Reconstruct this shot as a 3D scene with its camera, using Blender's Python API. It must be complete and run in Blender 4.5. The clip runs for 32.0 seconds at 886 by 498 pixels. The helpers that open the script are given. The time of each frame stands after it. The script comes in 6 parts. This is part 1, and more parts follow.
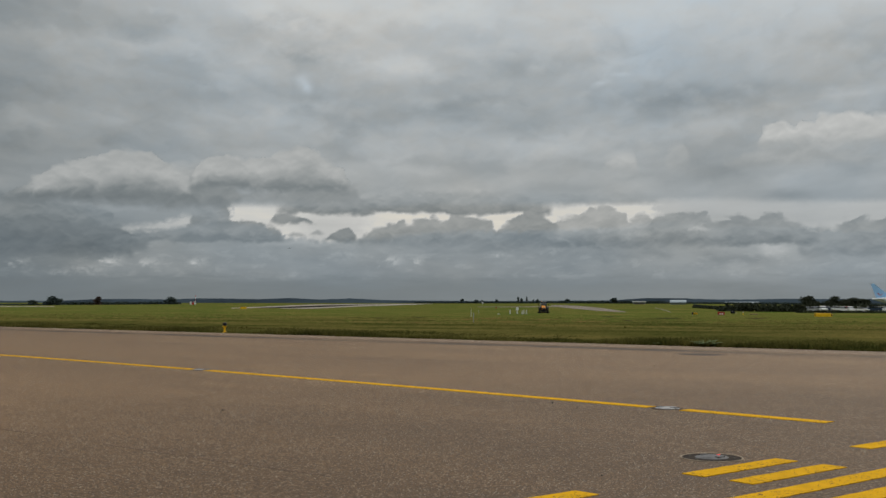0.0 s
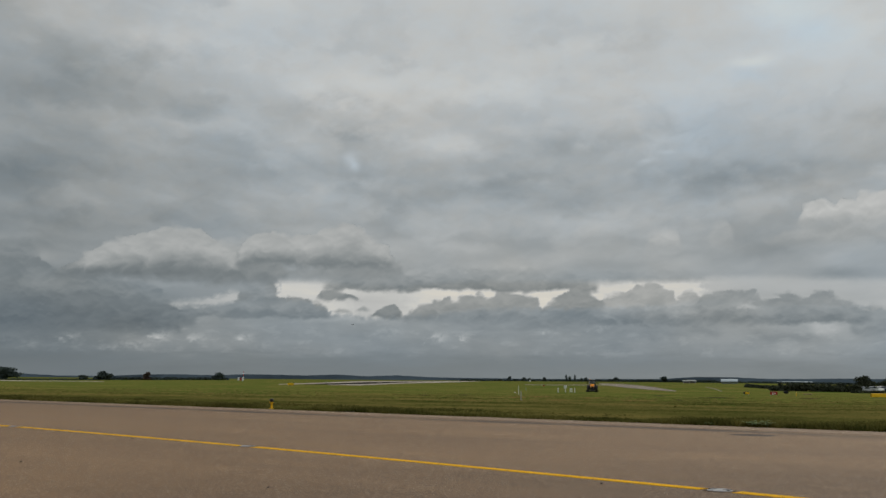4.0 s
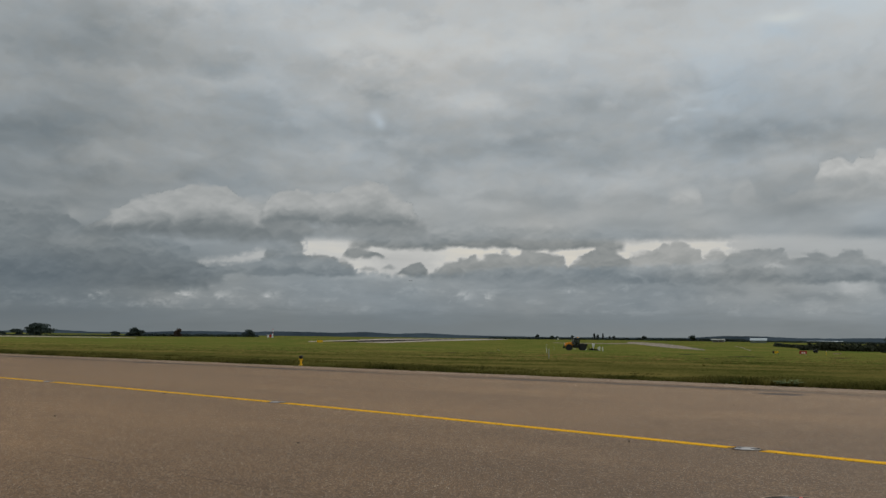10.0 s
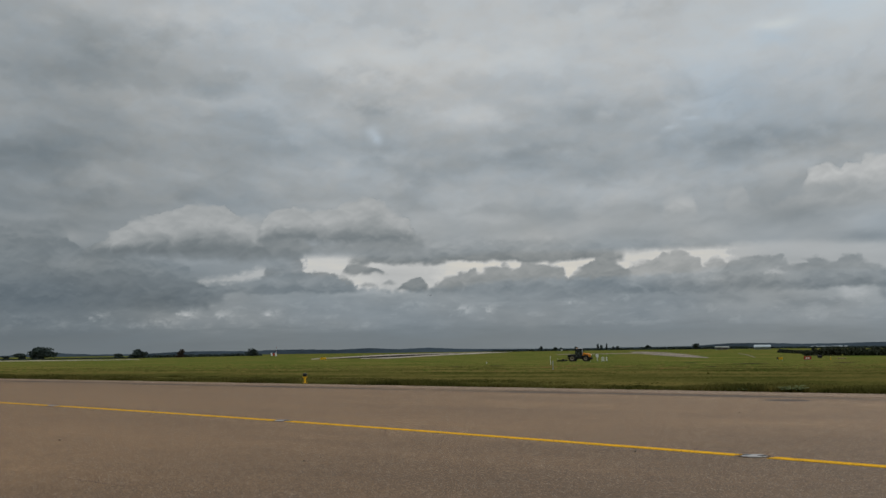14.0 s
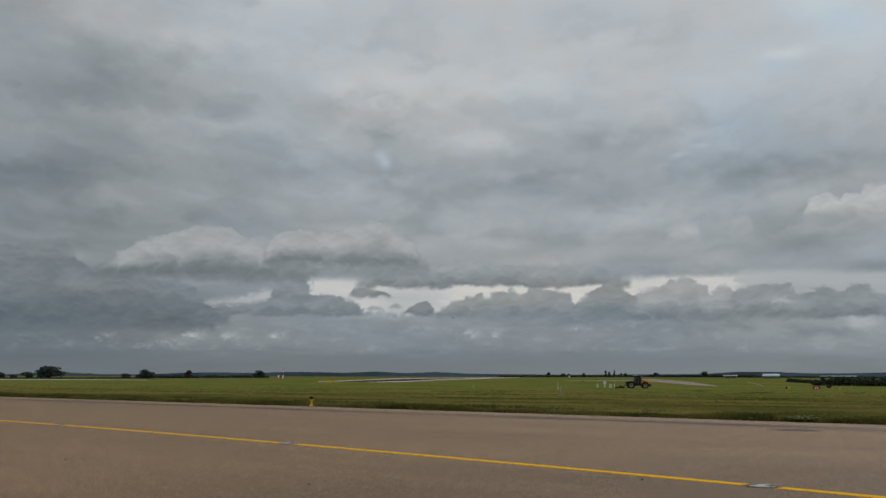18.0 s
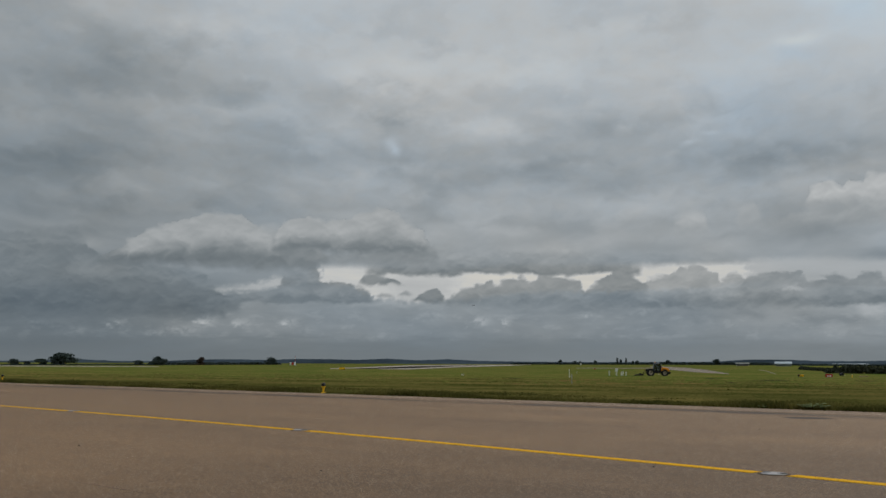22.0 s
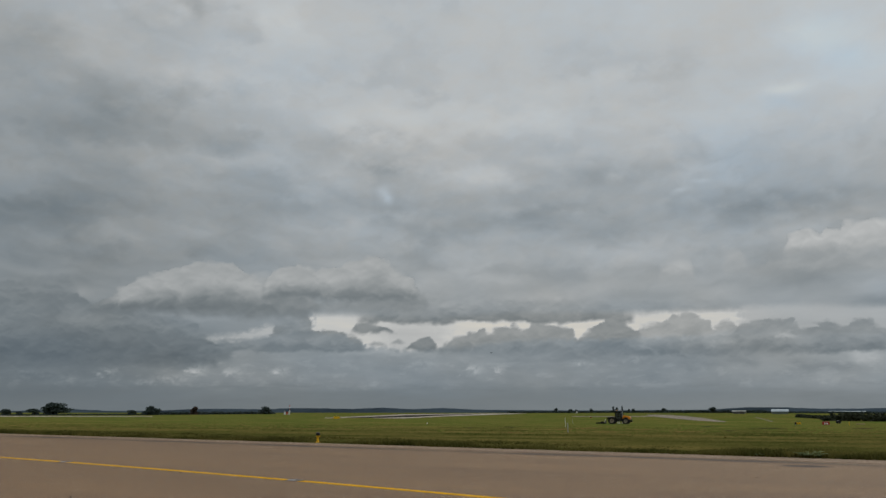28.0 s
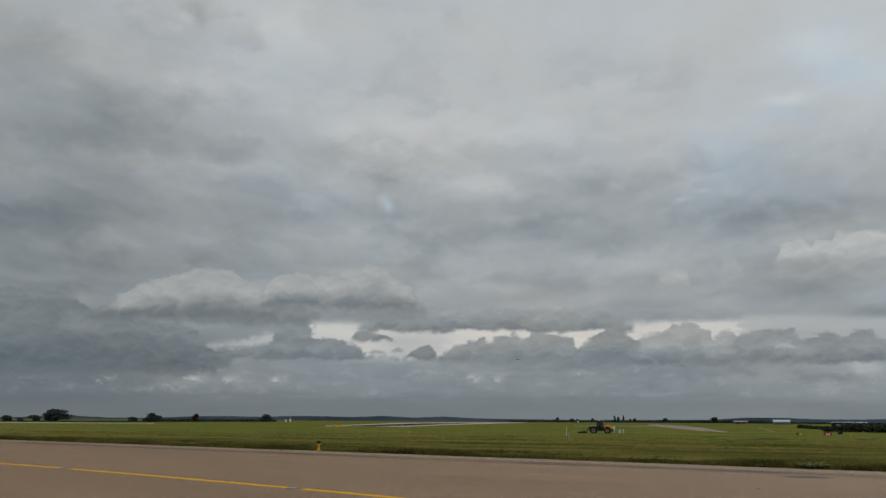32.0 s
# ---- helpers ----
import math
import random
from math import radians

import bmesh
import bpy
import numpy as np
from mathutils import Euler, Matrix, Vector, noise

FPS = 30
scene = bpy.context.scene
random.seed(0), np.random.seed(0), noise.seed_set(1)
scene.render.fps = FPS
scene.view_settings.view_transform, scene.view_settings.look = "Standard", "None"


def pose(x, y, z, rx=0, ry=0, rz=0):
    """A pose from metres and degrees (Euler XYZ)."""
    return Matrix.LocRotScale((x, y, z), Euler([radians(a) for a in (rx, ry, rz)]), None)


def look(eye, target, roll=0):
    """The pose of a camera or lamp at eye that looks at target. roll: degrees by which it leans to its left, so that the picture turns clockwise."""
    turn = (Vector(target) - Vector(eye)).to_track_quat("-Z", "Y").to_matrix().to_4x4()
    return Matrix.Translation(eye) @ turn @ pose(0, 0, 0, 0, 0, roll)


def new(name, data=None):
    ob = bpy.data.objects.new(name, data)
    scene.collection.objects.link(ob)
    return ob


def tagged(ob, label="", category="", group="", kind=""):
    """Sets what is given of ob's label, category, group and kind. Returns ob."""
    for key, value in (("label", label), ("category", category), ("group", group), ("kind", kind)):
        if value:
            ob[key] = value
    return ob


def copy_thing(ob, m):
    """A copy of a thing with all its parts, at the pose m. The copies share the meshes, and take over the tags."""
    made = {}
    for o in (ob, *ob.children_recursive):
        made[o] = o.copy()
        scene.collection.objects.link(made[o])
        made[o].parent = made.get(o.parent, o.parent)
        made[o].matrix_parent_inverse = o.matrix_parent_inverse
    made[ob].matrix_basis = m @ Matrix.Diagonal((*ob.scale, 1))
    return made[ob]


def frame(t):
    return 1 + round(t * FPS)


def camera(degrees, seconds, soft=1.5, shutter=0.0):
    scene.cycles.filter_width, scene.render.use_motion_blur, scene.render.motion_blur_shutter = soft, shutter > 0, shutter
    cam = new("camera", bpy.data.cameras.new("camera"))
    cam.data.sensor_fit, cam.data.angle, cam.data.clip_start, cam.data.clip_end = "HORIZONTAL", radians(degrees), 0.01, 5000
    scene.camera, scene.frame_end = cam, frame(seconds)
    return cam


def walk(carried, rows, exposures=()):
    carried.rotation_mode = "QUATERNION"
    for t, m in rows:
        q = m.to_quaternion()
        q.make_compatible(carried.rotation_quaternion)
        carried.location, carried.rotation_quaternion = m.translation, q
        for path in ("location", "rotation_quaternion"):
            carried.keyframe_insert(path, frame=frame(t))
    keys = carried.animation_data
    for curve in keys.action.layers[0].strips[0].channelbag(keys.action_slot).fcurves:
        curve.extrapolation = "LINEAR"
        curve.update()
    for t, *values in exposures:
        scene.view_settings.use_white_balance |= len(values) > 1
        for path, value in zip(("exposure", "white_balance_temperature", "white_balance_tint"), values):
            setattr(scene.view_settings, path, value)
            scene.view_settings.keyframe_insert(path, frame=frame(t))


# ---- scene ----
# camera: held at one spot by the taxiway, turning a little
EYE = 0.93
cam = camera(44.0, 32.0)
TURNS = [  # seconds, yaw, pitch, roll
    (0.0, 0.0, 2.74, 0.0), (0.5, 0.66, 2.85, 0.49), (1.0, 1.19, 4.04, 0.18), (1.5, 1.55, 3.64, 0.16),
    (2.0, 1.77, 4.1, -0.2), (2.5, 1.52, 4.39, -0.34), (3.0, 2.08, 5.31, -0.18), (3.5, 2.34, 6.77, -0.27),
    (5.5, 3.42, 5.46, 0.04), (6.0, 3.59, 4.18, 0.62), (6.5, 3.48, 3.33, 0.42), (7.0, 4.08, 3.94, 0.55),
    (7.5, 4.16, 4.13, 0.32), (8.0, 4.03, 4.33, 0.01), (8.5, 4.36, 4.37, 0.07), (9.0, 4.04, 4.5, -0.2),
    (9.5, 3.68, 4.77, -0.54), (10.0, 3.96, 4.55, -0.64), (10.5, 3.86, 4.47, -0.28), (11.0, 3.84, 4.27, -0.18),
    (11.5, 3.15, 4.59, -0.47), (12.0, 2.69, 4.9, -0.45), (12.5, 2.73, 4.7, -0.07), (13.0, 3.25, 4.77, 0.03),
    (13.5, 3.77, 4.51, 0.54), (14.0, 4.02, 5.29, 0.77), (14.5, 3.77, 5.34, 0.41), (16.5, 4.69, 5.69, 0.01),
    (17.0, 4.61, 5.57, 0.27), (17.5, 4.77, 6.12, 0.2), (18.0, 4.47, 6.56, -0.04), (18.5, 4.95, 5.71, -0.05),
    (19.0, 4.9, 5.42, 0.22), (19.5, 4.56, 5.16, 0.43), (20.0, 4.97, 4.9, 0.83), (20.5, 4.75, 5.19, 0.28),
    (21.0, 5.03, 5.54, -0.03), (21.5, 5.01, 5.99, -0.23), (22.0, 5.08, 5.9, -0.13), (22.5, 5.21, 5.7, -0.07),
    (23.0, 5.13, 5.77, 0.02), (23.5, 5.22, 5.57, 0.11), (24.0, 5.4, 5.83, -0.18), (24.5, 5.22, 5.96, -0.19),
    (25.0, 5.62, 6.13, -0.12), (25.5, 5.63, 6.57, -0.25), (27.5, 4.9, 8.35, -0.06), (28.0, 4.81, 8.41, 0.06),
    (28.5, 4.44, 8.49, 0.11), (29.0, 4.38, 8.68, -0.0), (29.5, 4.54, 8.58, 0.12), (30.0, 4.63, 8.49, 0.1),
    (30.5, 4.69, 8.71, 0.28), (31.0, 4.83, 8.45, 0.42), (31.5, 4.78, 8.69, -0.07), (32.0, 4.92, 8.85, -0.27),
]
walk(cam, [(t, pose(0, 0, EYE, 0, 0, yaw) @ pose(0, 0, 0, pitch) @ pose(0, 0, 0, 0, roll) @ pose(0, 0, 0, 90)) for t, yaw, pitch, roll in TURNS],
     exposures=[(0.0, 0.22, 6830, 11), (9.0, 0.13, 6800, 11), (14.0, 0.13, 6670, 11), (18.0, 0.09, 6580, 11), (26.0, 0.07, 6620, 11), (28.5, 0.10, 6690, 11), (32.0, 0.09, 6690, 11)])

# world, sun
SUN_EL, SUN_AZ = 42.0, 35.0   # degrees; azimuth clockwise from +y
world = bpy.data.worlds.new("overcast_sky")
scene.world = world
world.use_nodes = True
wn = world.node_tree.nodes
sky = wn.new("ShaderNodeTexSky")
sky.sky_type, sky.sun_disc = "NISHITA", False
sky.sun_elevation, sky.sun_rotation = radians(SUN_EL), radians(SUN_AZ)
wn["Background"].inputs["Strength"].default_value = 0.1
world.node_tree.links.new(sky.outputs[0], wn["Background"].inputs["Color"])
sun_data = bpy.data.lights.new("sun", "SUN")
sun_data.energy, sun_data.angle, sun_data.color = 3.2, radians(12), (1.0, 0.95, 0.88)
sun = new("sun", sun_data)
_a, _e = radians(SUN_AZ), radians(SUN_EL)
sun.matrix_world = look((0, 0, 50), (-50 * math.sin(_a) * math.cos(_e), -50 * math.cos(_a) * math.cos(_e), 50 - 50 * math.sin(_e)))


# ---- material helpers ----
def nodes_of(m):
    m.use_nodes = True
    return m.node_tree.nodes, m.node_tree.links


def mat(name, color, rough=0.7, metal=0.0, scale=3.0, vary=0.25, bump=0.2, fine=40.0, second=None, spec=0.3):
    """A surface whose colour varies at two scales, with fine relief."""
    m = bpy.data.materials.new(name)
    n, l = nodes_of(m)
    b = n["Principled BSDF"]
    co = n.new("ShaderNodeTexCoord")
    big, small = n.new("ShaderNodeTexNoise"), n.new("ShaderNodeTexNoise")
    big.inputs["Scale"].default_value, small.inputs["Scale"].default_value = scale, fine
    big.inputs["Detail"].default_value, small.inputs["Detail"].default_value = 4, 3
    for t in (big, small):
        l.new(co.outputs["Object"], t.inputs["Vector"])
    add = n.new("ShaderNodeMath")
    add.operation = "MULTIPLY_ADD"
    add.inputs[1].default_value = 0.35
    l.new(small.outputs[0], add.inputs[0])
    l.new(big.outputs[0], add.inputs[2])
    ramp = n.new("ShaderNodeValToRGB")
    ramp.color_ramp.elements[0].position, ramp.color_ramp.elements[1].position = 0.45, 0.9
    dark = [c * (1 - vary) for c in color]
    light = second or [min(1, c * (1 + vary)) for c in color]
    ramp.color_ramp.elements[0].color, ramp.color_ramp.elements[1].color = (*dark, 1), (*light, 1)
    l.new(add.outputs[0], ramp.inputs[0])
    l.new(ramp.outputs[0], b.inputs["Base Color"])
    b.inputs["Roughness"].default_value, b.inputs["Metallic"].default_value = rough, metal
    b.inputs["Specular IOR Level"].default_value = spec
    if bump:
        bp = n.new("ShaderNodeBump")
        bp.inputs["Strength"].default_value, bp.inputs["Distance"].default_value = bump, 0.02
        l.new(small.outputs[0], bp.inputs["Height"])
        l.new(bp.outputs[0], b.inputs["Normal"])
    return m


def glass_mat(name, color=(0.08, 0.1, 0.1), clear=0.75):
    m = bpy.data.materials.new(name)
    n, l = nodes_of(m)
    b = n["Principled BSDF"]
    b.inputs["Base Color"].default_value = (*color, 1)
    b.inputs["Roughness"].default_value = 0.08
    b.inputs["Transmission Weight"].default_value = clear
    return m


def glow_mat(name, color, strength):
    m = bpy.data.materials.new(name)
    n, l = nodes_of(m)
    b = n["Principled BSDF"]
    b.inputs["Base Color"].default_value = (*color, 1)
    b.inputs["Emission Color"].default_value = (*color, 1)
    b.inputs["Emission Strength"].default_value = strength
    return m


# ---- the cloud layers ----
def lattice(ix, iy, seed):
    h = (ix * 374761393 + iy * 668265263 + seed * 1442695041) & 0x7FFFFFFF
    h = ((h ^ (h >> 13)) * 1274126177) & 0x7FFFFFFF
    return ((h ^ (h >> 16)) & 0xFFFF) / 65535.0


def swell(x, y, seed):
    """Gradient noise, about -0.7 to 0.7."""
    ix, iy = np.floor(x).astype(np.int64), np.floor(y).astype(np.int64)
    fx, fy = x - ix, y - iy
    def corner(dx, dy):
        a = lattice(ix + dx, iy + dy, seed) * 2 * np.pi
        return np.cos(a) * (fx - dx) + np.sin(a) * (fy - dy)
    ux, uy = fx * fx * fx * (fx * (6 * fx - 15) + 10), fy * fy * fy * (fy * (6 * fy - 15) + 10)
    low = corner(0, 0) * (1 - ux) + corner(1, 0) * ux
    high = corner(0, 1) * (1 - ux) + corner(1, 1) * ux
    return (low * (1 - uy) + high * uy) * 1.4


def fbm(x, y, seed, octaves=5, gain=0.5):
    """Noise of several sizes, about -0.8 to 0.8."""
    total, amp = 0.0, 1.0
    c, s = 0.8, 0.6
    for k in range(octaves):
        total = total + amp * swell(x + 17.3 * k, y - 9.1 * k, seed + k)
        x, y = 2.03 * (c * x - s * y), 2.03 * (s * x + c * y)
        amp *= gain
    return total


def ease(a, b, x):
    t = np.clip((x - a) / (b - a), 0, 1)
    return t * t * (3 - 2 * t)


def billow(x, y, seed, octaves=4, gain=0.5):
    """Rounded bumps with sharp creases between them, about -0.4 to 0.8."""
    total, amp = 0.0, 1.0
    for k in range(octaves):
        total = total + amp * (np.abs(swell(x + 7.7 * k, y - 3.9 * k, seed + k)) * 2.2 - 0.5)
        x, y = 2.1 * (0.8 * x - 0.6 * y), 2.1 * (0.6 * x + 0.8 * y)
        amp *= gain
    return total


def grain_of(az, el, seed):
    """What all the clouds of a layer share: bumps for their edges, their relief lit from above, and a slow waver."""
    waver = fbm(az * 0.9, el * 1.2, seed, 4, 0.5)
    bumps = billow(az * 0.75 + 0.25 * waver, el * 1.05, seed + 20, 4, 0.48)
    broad = fbm(az * 0.55 + 0.2 * waver, el * 0.95 + 0.2 * waver, seed + 40, 3, 0.42)
    relief = np.clip(-np.gradient(broad, axis=0) / np.maximum(np.gradient(el, axis=0), 1e-3) * 0.6, -1, 1)
    return bumps, relief, waver


def bank(cover, tone, az, el, grain, crest, base, light, dark, edge, foot, amp, solid):
    """One flat-based cloud: azimuth and elevation along its crest, bumpy above, shading into its base. Tone is kept multiplied by cover."""
    ca, ce = [p[0] for p in crest], [p[1] for p in crest]
    i0, i1 = np.searchsorted(az[0], (ca[0] - 1.0, ca[-1] + 1.0))
    j0, j1 = np.searchsorted(el[:, 0], (base - 2.5 * foot - 0.2, max(ce) + 1.2))
    if i1 - i0 < 2 or j1 - j0 < 2:
        return
    win = (slice(j0, j1), slice(i0, i1))
    bumps, relief, waver = (g[win] for g in grain)
    a, e = az[win] + 0.12 * waver, el[win]
    ends = ease(ca[0] - 0.12, ca[0] + 0.25, a) * ease(ca[-1] + 0.12, ca[-1] - 0.25, a)
    top = np.interp(a, ca, ce)
    inside = top + amp * bumps - e
    edge = edge * np.clip(1 + 1.2 * waver, 0.4, 2)
    c = solid * ease(-edge, edge, inside) * ease(-foot, foot, e - base + 0.16 * waver + 0.06 * bumps) * ends
    tall = np.maximum(top - base, 0.35)
    deep = np.clip(inside / tall, 0, 1)
    lit = (light - dark) * np.clip((top - base) / 1.1, 0.25, 1)
    t = dark + lit * (1 - ease(0.28, 1.05, deep)) + 0.035 * relief + 0.05 * waver
    cover[win] = cover[win] + c - cover[win] * c
    tone[win] = tone[win] * (1 - c) + t * c


def patches(az, el, spots):
    """Soft lighter and darker parts: azimuth, elevation, half width, half height, amount."""
    out = np.zeros_like(az)
    for a, e, w, h, k in spots:
        i0, i1 = np.searchsorted(az[len(az) // 2], (a - 3.5 * w - 2, a + 3.5 * w + 2))
        j0, j1 = np.searchsorted(el[:, el.shape[1] // 2], (e - 3.5 * h - 2, e + 3.5 * h + 2))
        win = (slice(j0, j1), slice(i0, i1))
        out[win] += k * np.exp(-((az[win] - a) / w) ** 2 - ((el[win] - e) / h) ** 2)
    return out


def sky_mesh(name, azs, els, radius, fields):
    """A shell round the camera's place: azimuths and elevations in degrees, with a float attribute for each field."""
    A, E = np.meshgrid(np.radians(azs), np.radians(els))
    pts = np.stack([radius * np.sin(A) * np.cos(E), radius * np.cos(A) * np.cos(E), radius * np.sin(E)], -1).reshape(-1, 3)
    nu, nv = len(azs), len(els)
    i = (np.arange(nv - 1)[:, None] * nu + np.arange(nu - 1)[None, :]).ravel()
    quads = np.stack([i, i + nu, i + nu + 1, i + 1], -1)
    me = bpy.data.meshes.new(name)
    me.vertices.add(len(pts))
    me.vertices.foreach_set("co", pts.ravel().astype(np.float32))
    me.loops.add(quads.size)
    me.loops.foreach_set("vertex_index", quads.ravel().astype(np.int32))
    me.polygons.add(len(quads))
    me.polygons.foreach_set("loop_start", np.arange(0, quads.size, 4, dtype=np.int32))
    me.update()
    me.polygons.foreach_set("use_smooth", np.ones(len(quads), dtype=bool))
    for key, values in fields.items():
        me.attributes.new(key, "FLOAT", "POINT").data.foreach_set("value", values.ravel().astype(np.float32))
    me.validate()
    return new(name, me)


def cloud_mat():
    """Cloud that glows with the daylight in it: thin vapour is bright, thick bases are grey; where cover is thin the sky behind shows."""
    m = bpy.data.materials.new("cloud_vapour")
    n, l = nodes_of(m)
    n.remove(n["Principled BSDF"])
    at = {}
    for key in ("tone", "cover", "blue", "lift"):
        at[key] = n.new("ShaderNodeAttribute")
        at[key].attribute_name = key
    ramp = n.new("ShaderNodeValToRGB")
    r = ramp.color_ramp
    r.elements[0].position, r.elements[0].color = 0.0, (0.085, 0.105, 0.118, 1)
    r.elements[1].position, r.elements[1].color = 1.0, (0.66, 0.645, 0.58, 1)
    for p, c in ((0.3, (0.165, 0.188, 0.198, 1)), (0.55, (0.278, 0.298, 0.303, 1)), (0.8, (0.42, 0.435, 0.435, 1)), (0.88, (0.485, 0.50, 0.495, 1)), (0.94, (0.555, 0.55, 0.51, 1))):
        r.elements.new(p).color = c
    l.new(at["tone"].outputs["Fac"], ramp.inputs[0])
    mix = n.new("ShaderNodeMix")
    mix.data_type = "RGBA"
    tint = n.new("ShaderNodeVectorMath")
    tint.operation = "MULTIPLY"
    tint.inputs[1].default_value = (0.80, 1.0, 1.22)
    l.new(ramp.outputs[0], tint.inputs[0])
    l.new(tint.outputs[0], mix.inputs[7])
    l.new(at["blue"].outputs["Fac"], mix.inputs[0])
    l.new(ramp.outputs[0], mix.inputs[6])
    em, tr, sh = n.new("ShaderNodeEmission"), n.new("ShaderNodeBsdfTransparent"), n.new("ShaderNodeMixShader")
    l.new(mix.outputs[2], em.inputs["Color"])
    l.new(at["lift"].outputs["Fac"], em.inputs["Strength"])
    l.new(at["cover"].outputs["Fac"], sh.inputs[0])
    l.new(tr.outputs[0], sh.inputs[1])
    l.new(em.outputs[0], sh.inputs[2])
    l.new(sh.outputs[0], n["Material Output"].inputs["Surface"])
    m.cycles.emission_sampling = "NONE"
    return m


CLOUD = cloud_mat()


def cloud_layer(name, label, azs, els, radius, paint):
    A, E = np.meshgrid(np.asarray(azs, float), np.asarray(els, float))
    ob = sky_mesh(name, azs, els, radius, paint(A, E))
    ob.data.materials.append(CLOUD)
    return tagged(ob, label, "cloud layer", kind="structure")


RISE = [(0, 0.27), (0.9, 0.31), (1.5, 0.39), (2.65, 0.45), (4, 0.49), (5, 0.54), (5.6, 0.58), (7, 0.61), (10, 0.61), (11.4, 0.66), (12.9, 0.70), (14.3, 0.76), (15.7, 0.82), (17, 0.82), (20, 0.87), (26, 0.87)]


def deck(az, el):
    """The high grey deck with its lobes, the bright slit over the horizon, the row of cumulus before it and the far haze."""
    waver = (fbm(az * 0.35, el * 0.6, 63, 6, 0.55), fbm(az * 0.35 + 8, el * 0.6, 69, 6, 0.55))
    view = ease(42, 32, np.abs(az + 3)) * ease(40, 28, el)
    tone = np.interp(el, [p[0] for p in RISE], [p[1] for p in RISE])
    tone = tone - 0.20 * ease(-7, -26, az) * ease(1.2, 4, el) * (1 - 0.35 * ease(15, 20, el)) * view
    tone = tone + 0.04 * ease(4, 16, az) * (ease(12, 15, el) + ease(5, 2, el))
    # lobes of the deck, seen from below: broad overhead, small and flat far off
    a, e = np.radians(az), np.radians(np.maximum(el, 0))
    depth = np.sin(e) + 0.10
    u, v = np.cos(e) * np.sin(a) / depth, np.cos(e) * np.cos(a) / depth
    wu, wv = 0.10 * waver[0], 0.16 * waver[1]
    lobes = billow(u * 2.6 + wu, v * 1.5 + wv, 23, 4, 0.5) + 0.3 * billow(u * 6.0 + 2 * wu, v * 3.2 + 2 * wv, 33, 3, 0.5)
    soft = fbm(u * 1.5 + 2 * wu, v * 1.0 + 2 * wv, 11, 5, 0.5)
    high = ease(4.5, 8, el)
    tone = tone + high * (0.040 * lobes + 0.035 * soft)
    wa, we = az + 1.1 * waver[0], el + 0.55 * waver[1]
    tone = tone + view * patches(wa, we, HIGH_TONES + TOP_TONES)
    tone = tone + view * patches(az + 0.5 * waver[0], el + 0.25 * waver[1], LOW_TONES)
    spot_a, spot_e = az + 0.25 * waver[0], el + 0.15 * waver[1]
    heaped = fbm(u * 3.4 + 1.5 * wu, v * 1.9 + 1.5 * wv, 97, 4, 0.45)
    tone = tone + view * ease(4.5, 6.5, el) * (0.08 - 0.03 * ease(12, 18, el)) * heaped
    tone = np.minimum(tone, 0.82 + 0.4 * (tone - 0.82))
    gap = patches(spot_a, spot_e, GAPS) * view
    tone = tone + 0.42 * gap
    tone = tone - 0.18 * view * ease(-14, -24, az) * ease(3.6, 2.6, el) + 0.05 * ease(8, 18, az) * ease(4, 2.5, el)
    # bands and small broken heaps in the far haze
    low = ease(5.2, 3.2, el)
    bands = fbm(az * 0.22, el * 1.9, 37, 6, 0.58)
    tone = tone + low * ease(0.6, 1.6, el) * (0.03 * bands + 0.035 * fbm(az * 0.7, el * 1.5, 59, 5, 0.55))
    ragged = billow(az * 1.6, el * 2.2, 83, 4, 0.6)
    lump = np.clip(patches(az + 0.30 * ragged, el + 0.10 * ragged + 0.06 * bands, FAR_PUFFS), -0.2, 0.4)
    tone = tone + view * (0.62 * lump * (1 + 0.9 * ragged) + 0.055 * ease(0.3, 1.1, billow(az * 0.85 + 0.4 * bands, el * 1.9, 53, 4, 0.55)) * ease(0.8, 1.4, el) * ease(3.3, 2.5, el))
    # the pale slit, with torn edges
    sa = [p[0] for p in SLIT]
    upper, lower, strength = (np.interp(az + 0.25 * ragged, sa, [p[k] for p in SLIT]) for k in (1, 2, 3))
    torn = 0.10 * ragged + 0.06 * waver[1]
    slit = strength * ease(lower - 0.18, lower + 0.18, el + torn) * ease(upper + 0.3, upper - 0.15, el - 0.3 * torn) * view
    tone = tone * (1 - slit) + (0.93 + 0.04 * bands) * slit
    grain = grain_of(az, el, 131)
    for some in (SHELF, ROW_FAR_EAST, ROW_EAST, ROW_MID, ROW_WEST):
        c, t = np.zeros_like(az), np.zeros_like(az)
        for cloud in some:
            bank(c, t, az, el, grain, *cloud)
        tone = tone * (1 - c * view) + t * view
    tone = tone + view * np.clip(patches(az + 0.2 * ragged, el + 0.1 * ragged, GLINTS), 0, 0.3)
    gloom = ease(1.5, 0.3, el + 0.3 * bands)
    tone = tone * (1 - gloom) + (0.28 + 0.0040 * np.clip(az + 4, -26, 14) + 0.02 * bands) * gloom
    fine = fbm(az * 0.9, el * 1.6, 47, 4, 0.6)
    tone = tone + 0.006 * fine
    blue = (patches(spot_a, spot_e, BLUE) + 0.5 * gap) * view + 0.25 + 0.16 * fbm(az * 0.12 + 3, el * 0.25, 91, 4) + 0.08 * fine * ease(6, 9, el)
    blue = np.clip(blue * (1 - 0.5 * gloom) * (1 - slit), 0, 0.8)
    lift = 1 + LIFT * ease(24, 60, el)
    cover = 1 - 0.35 * ease(26, 40, el)
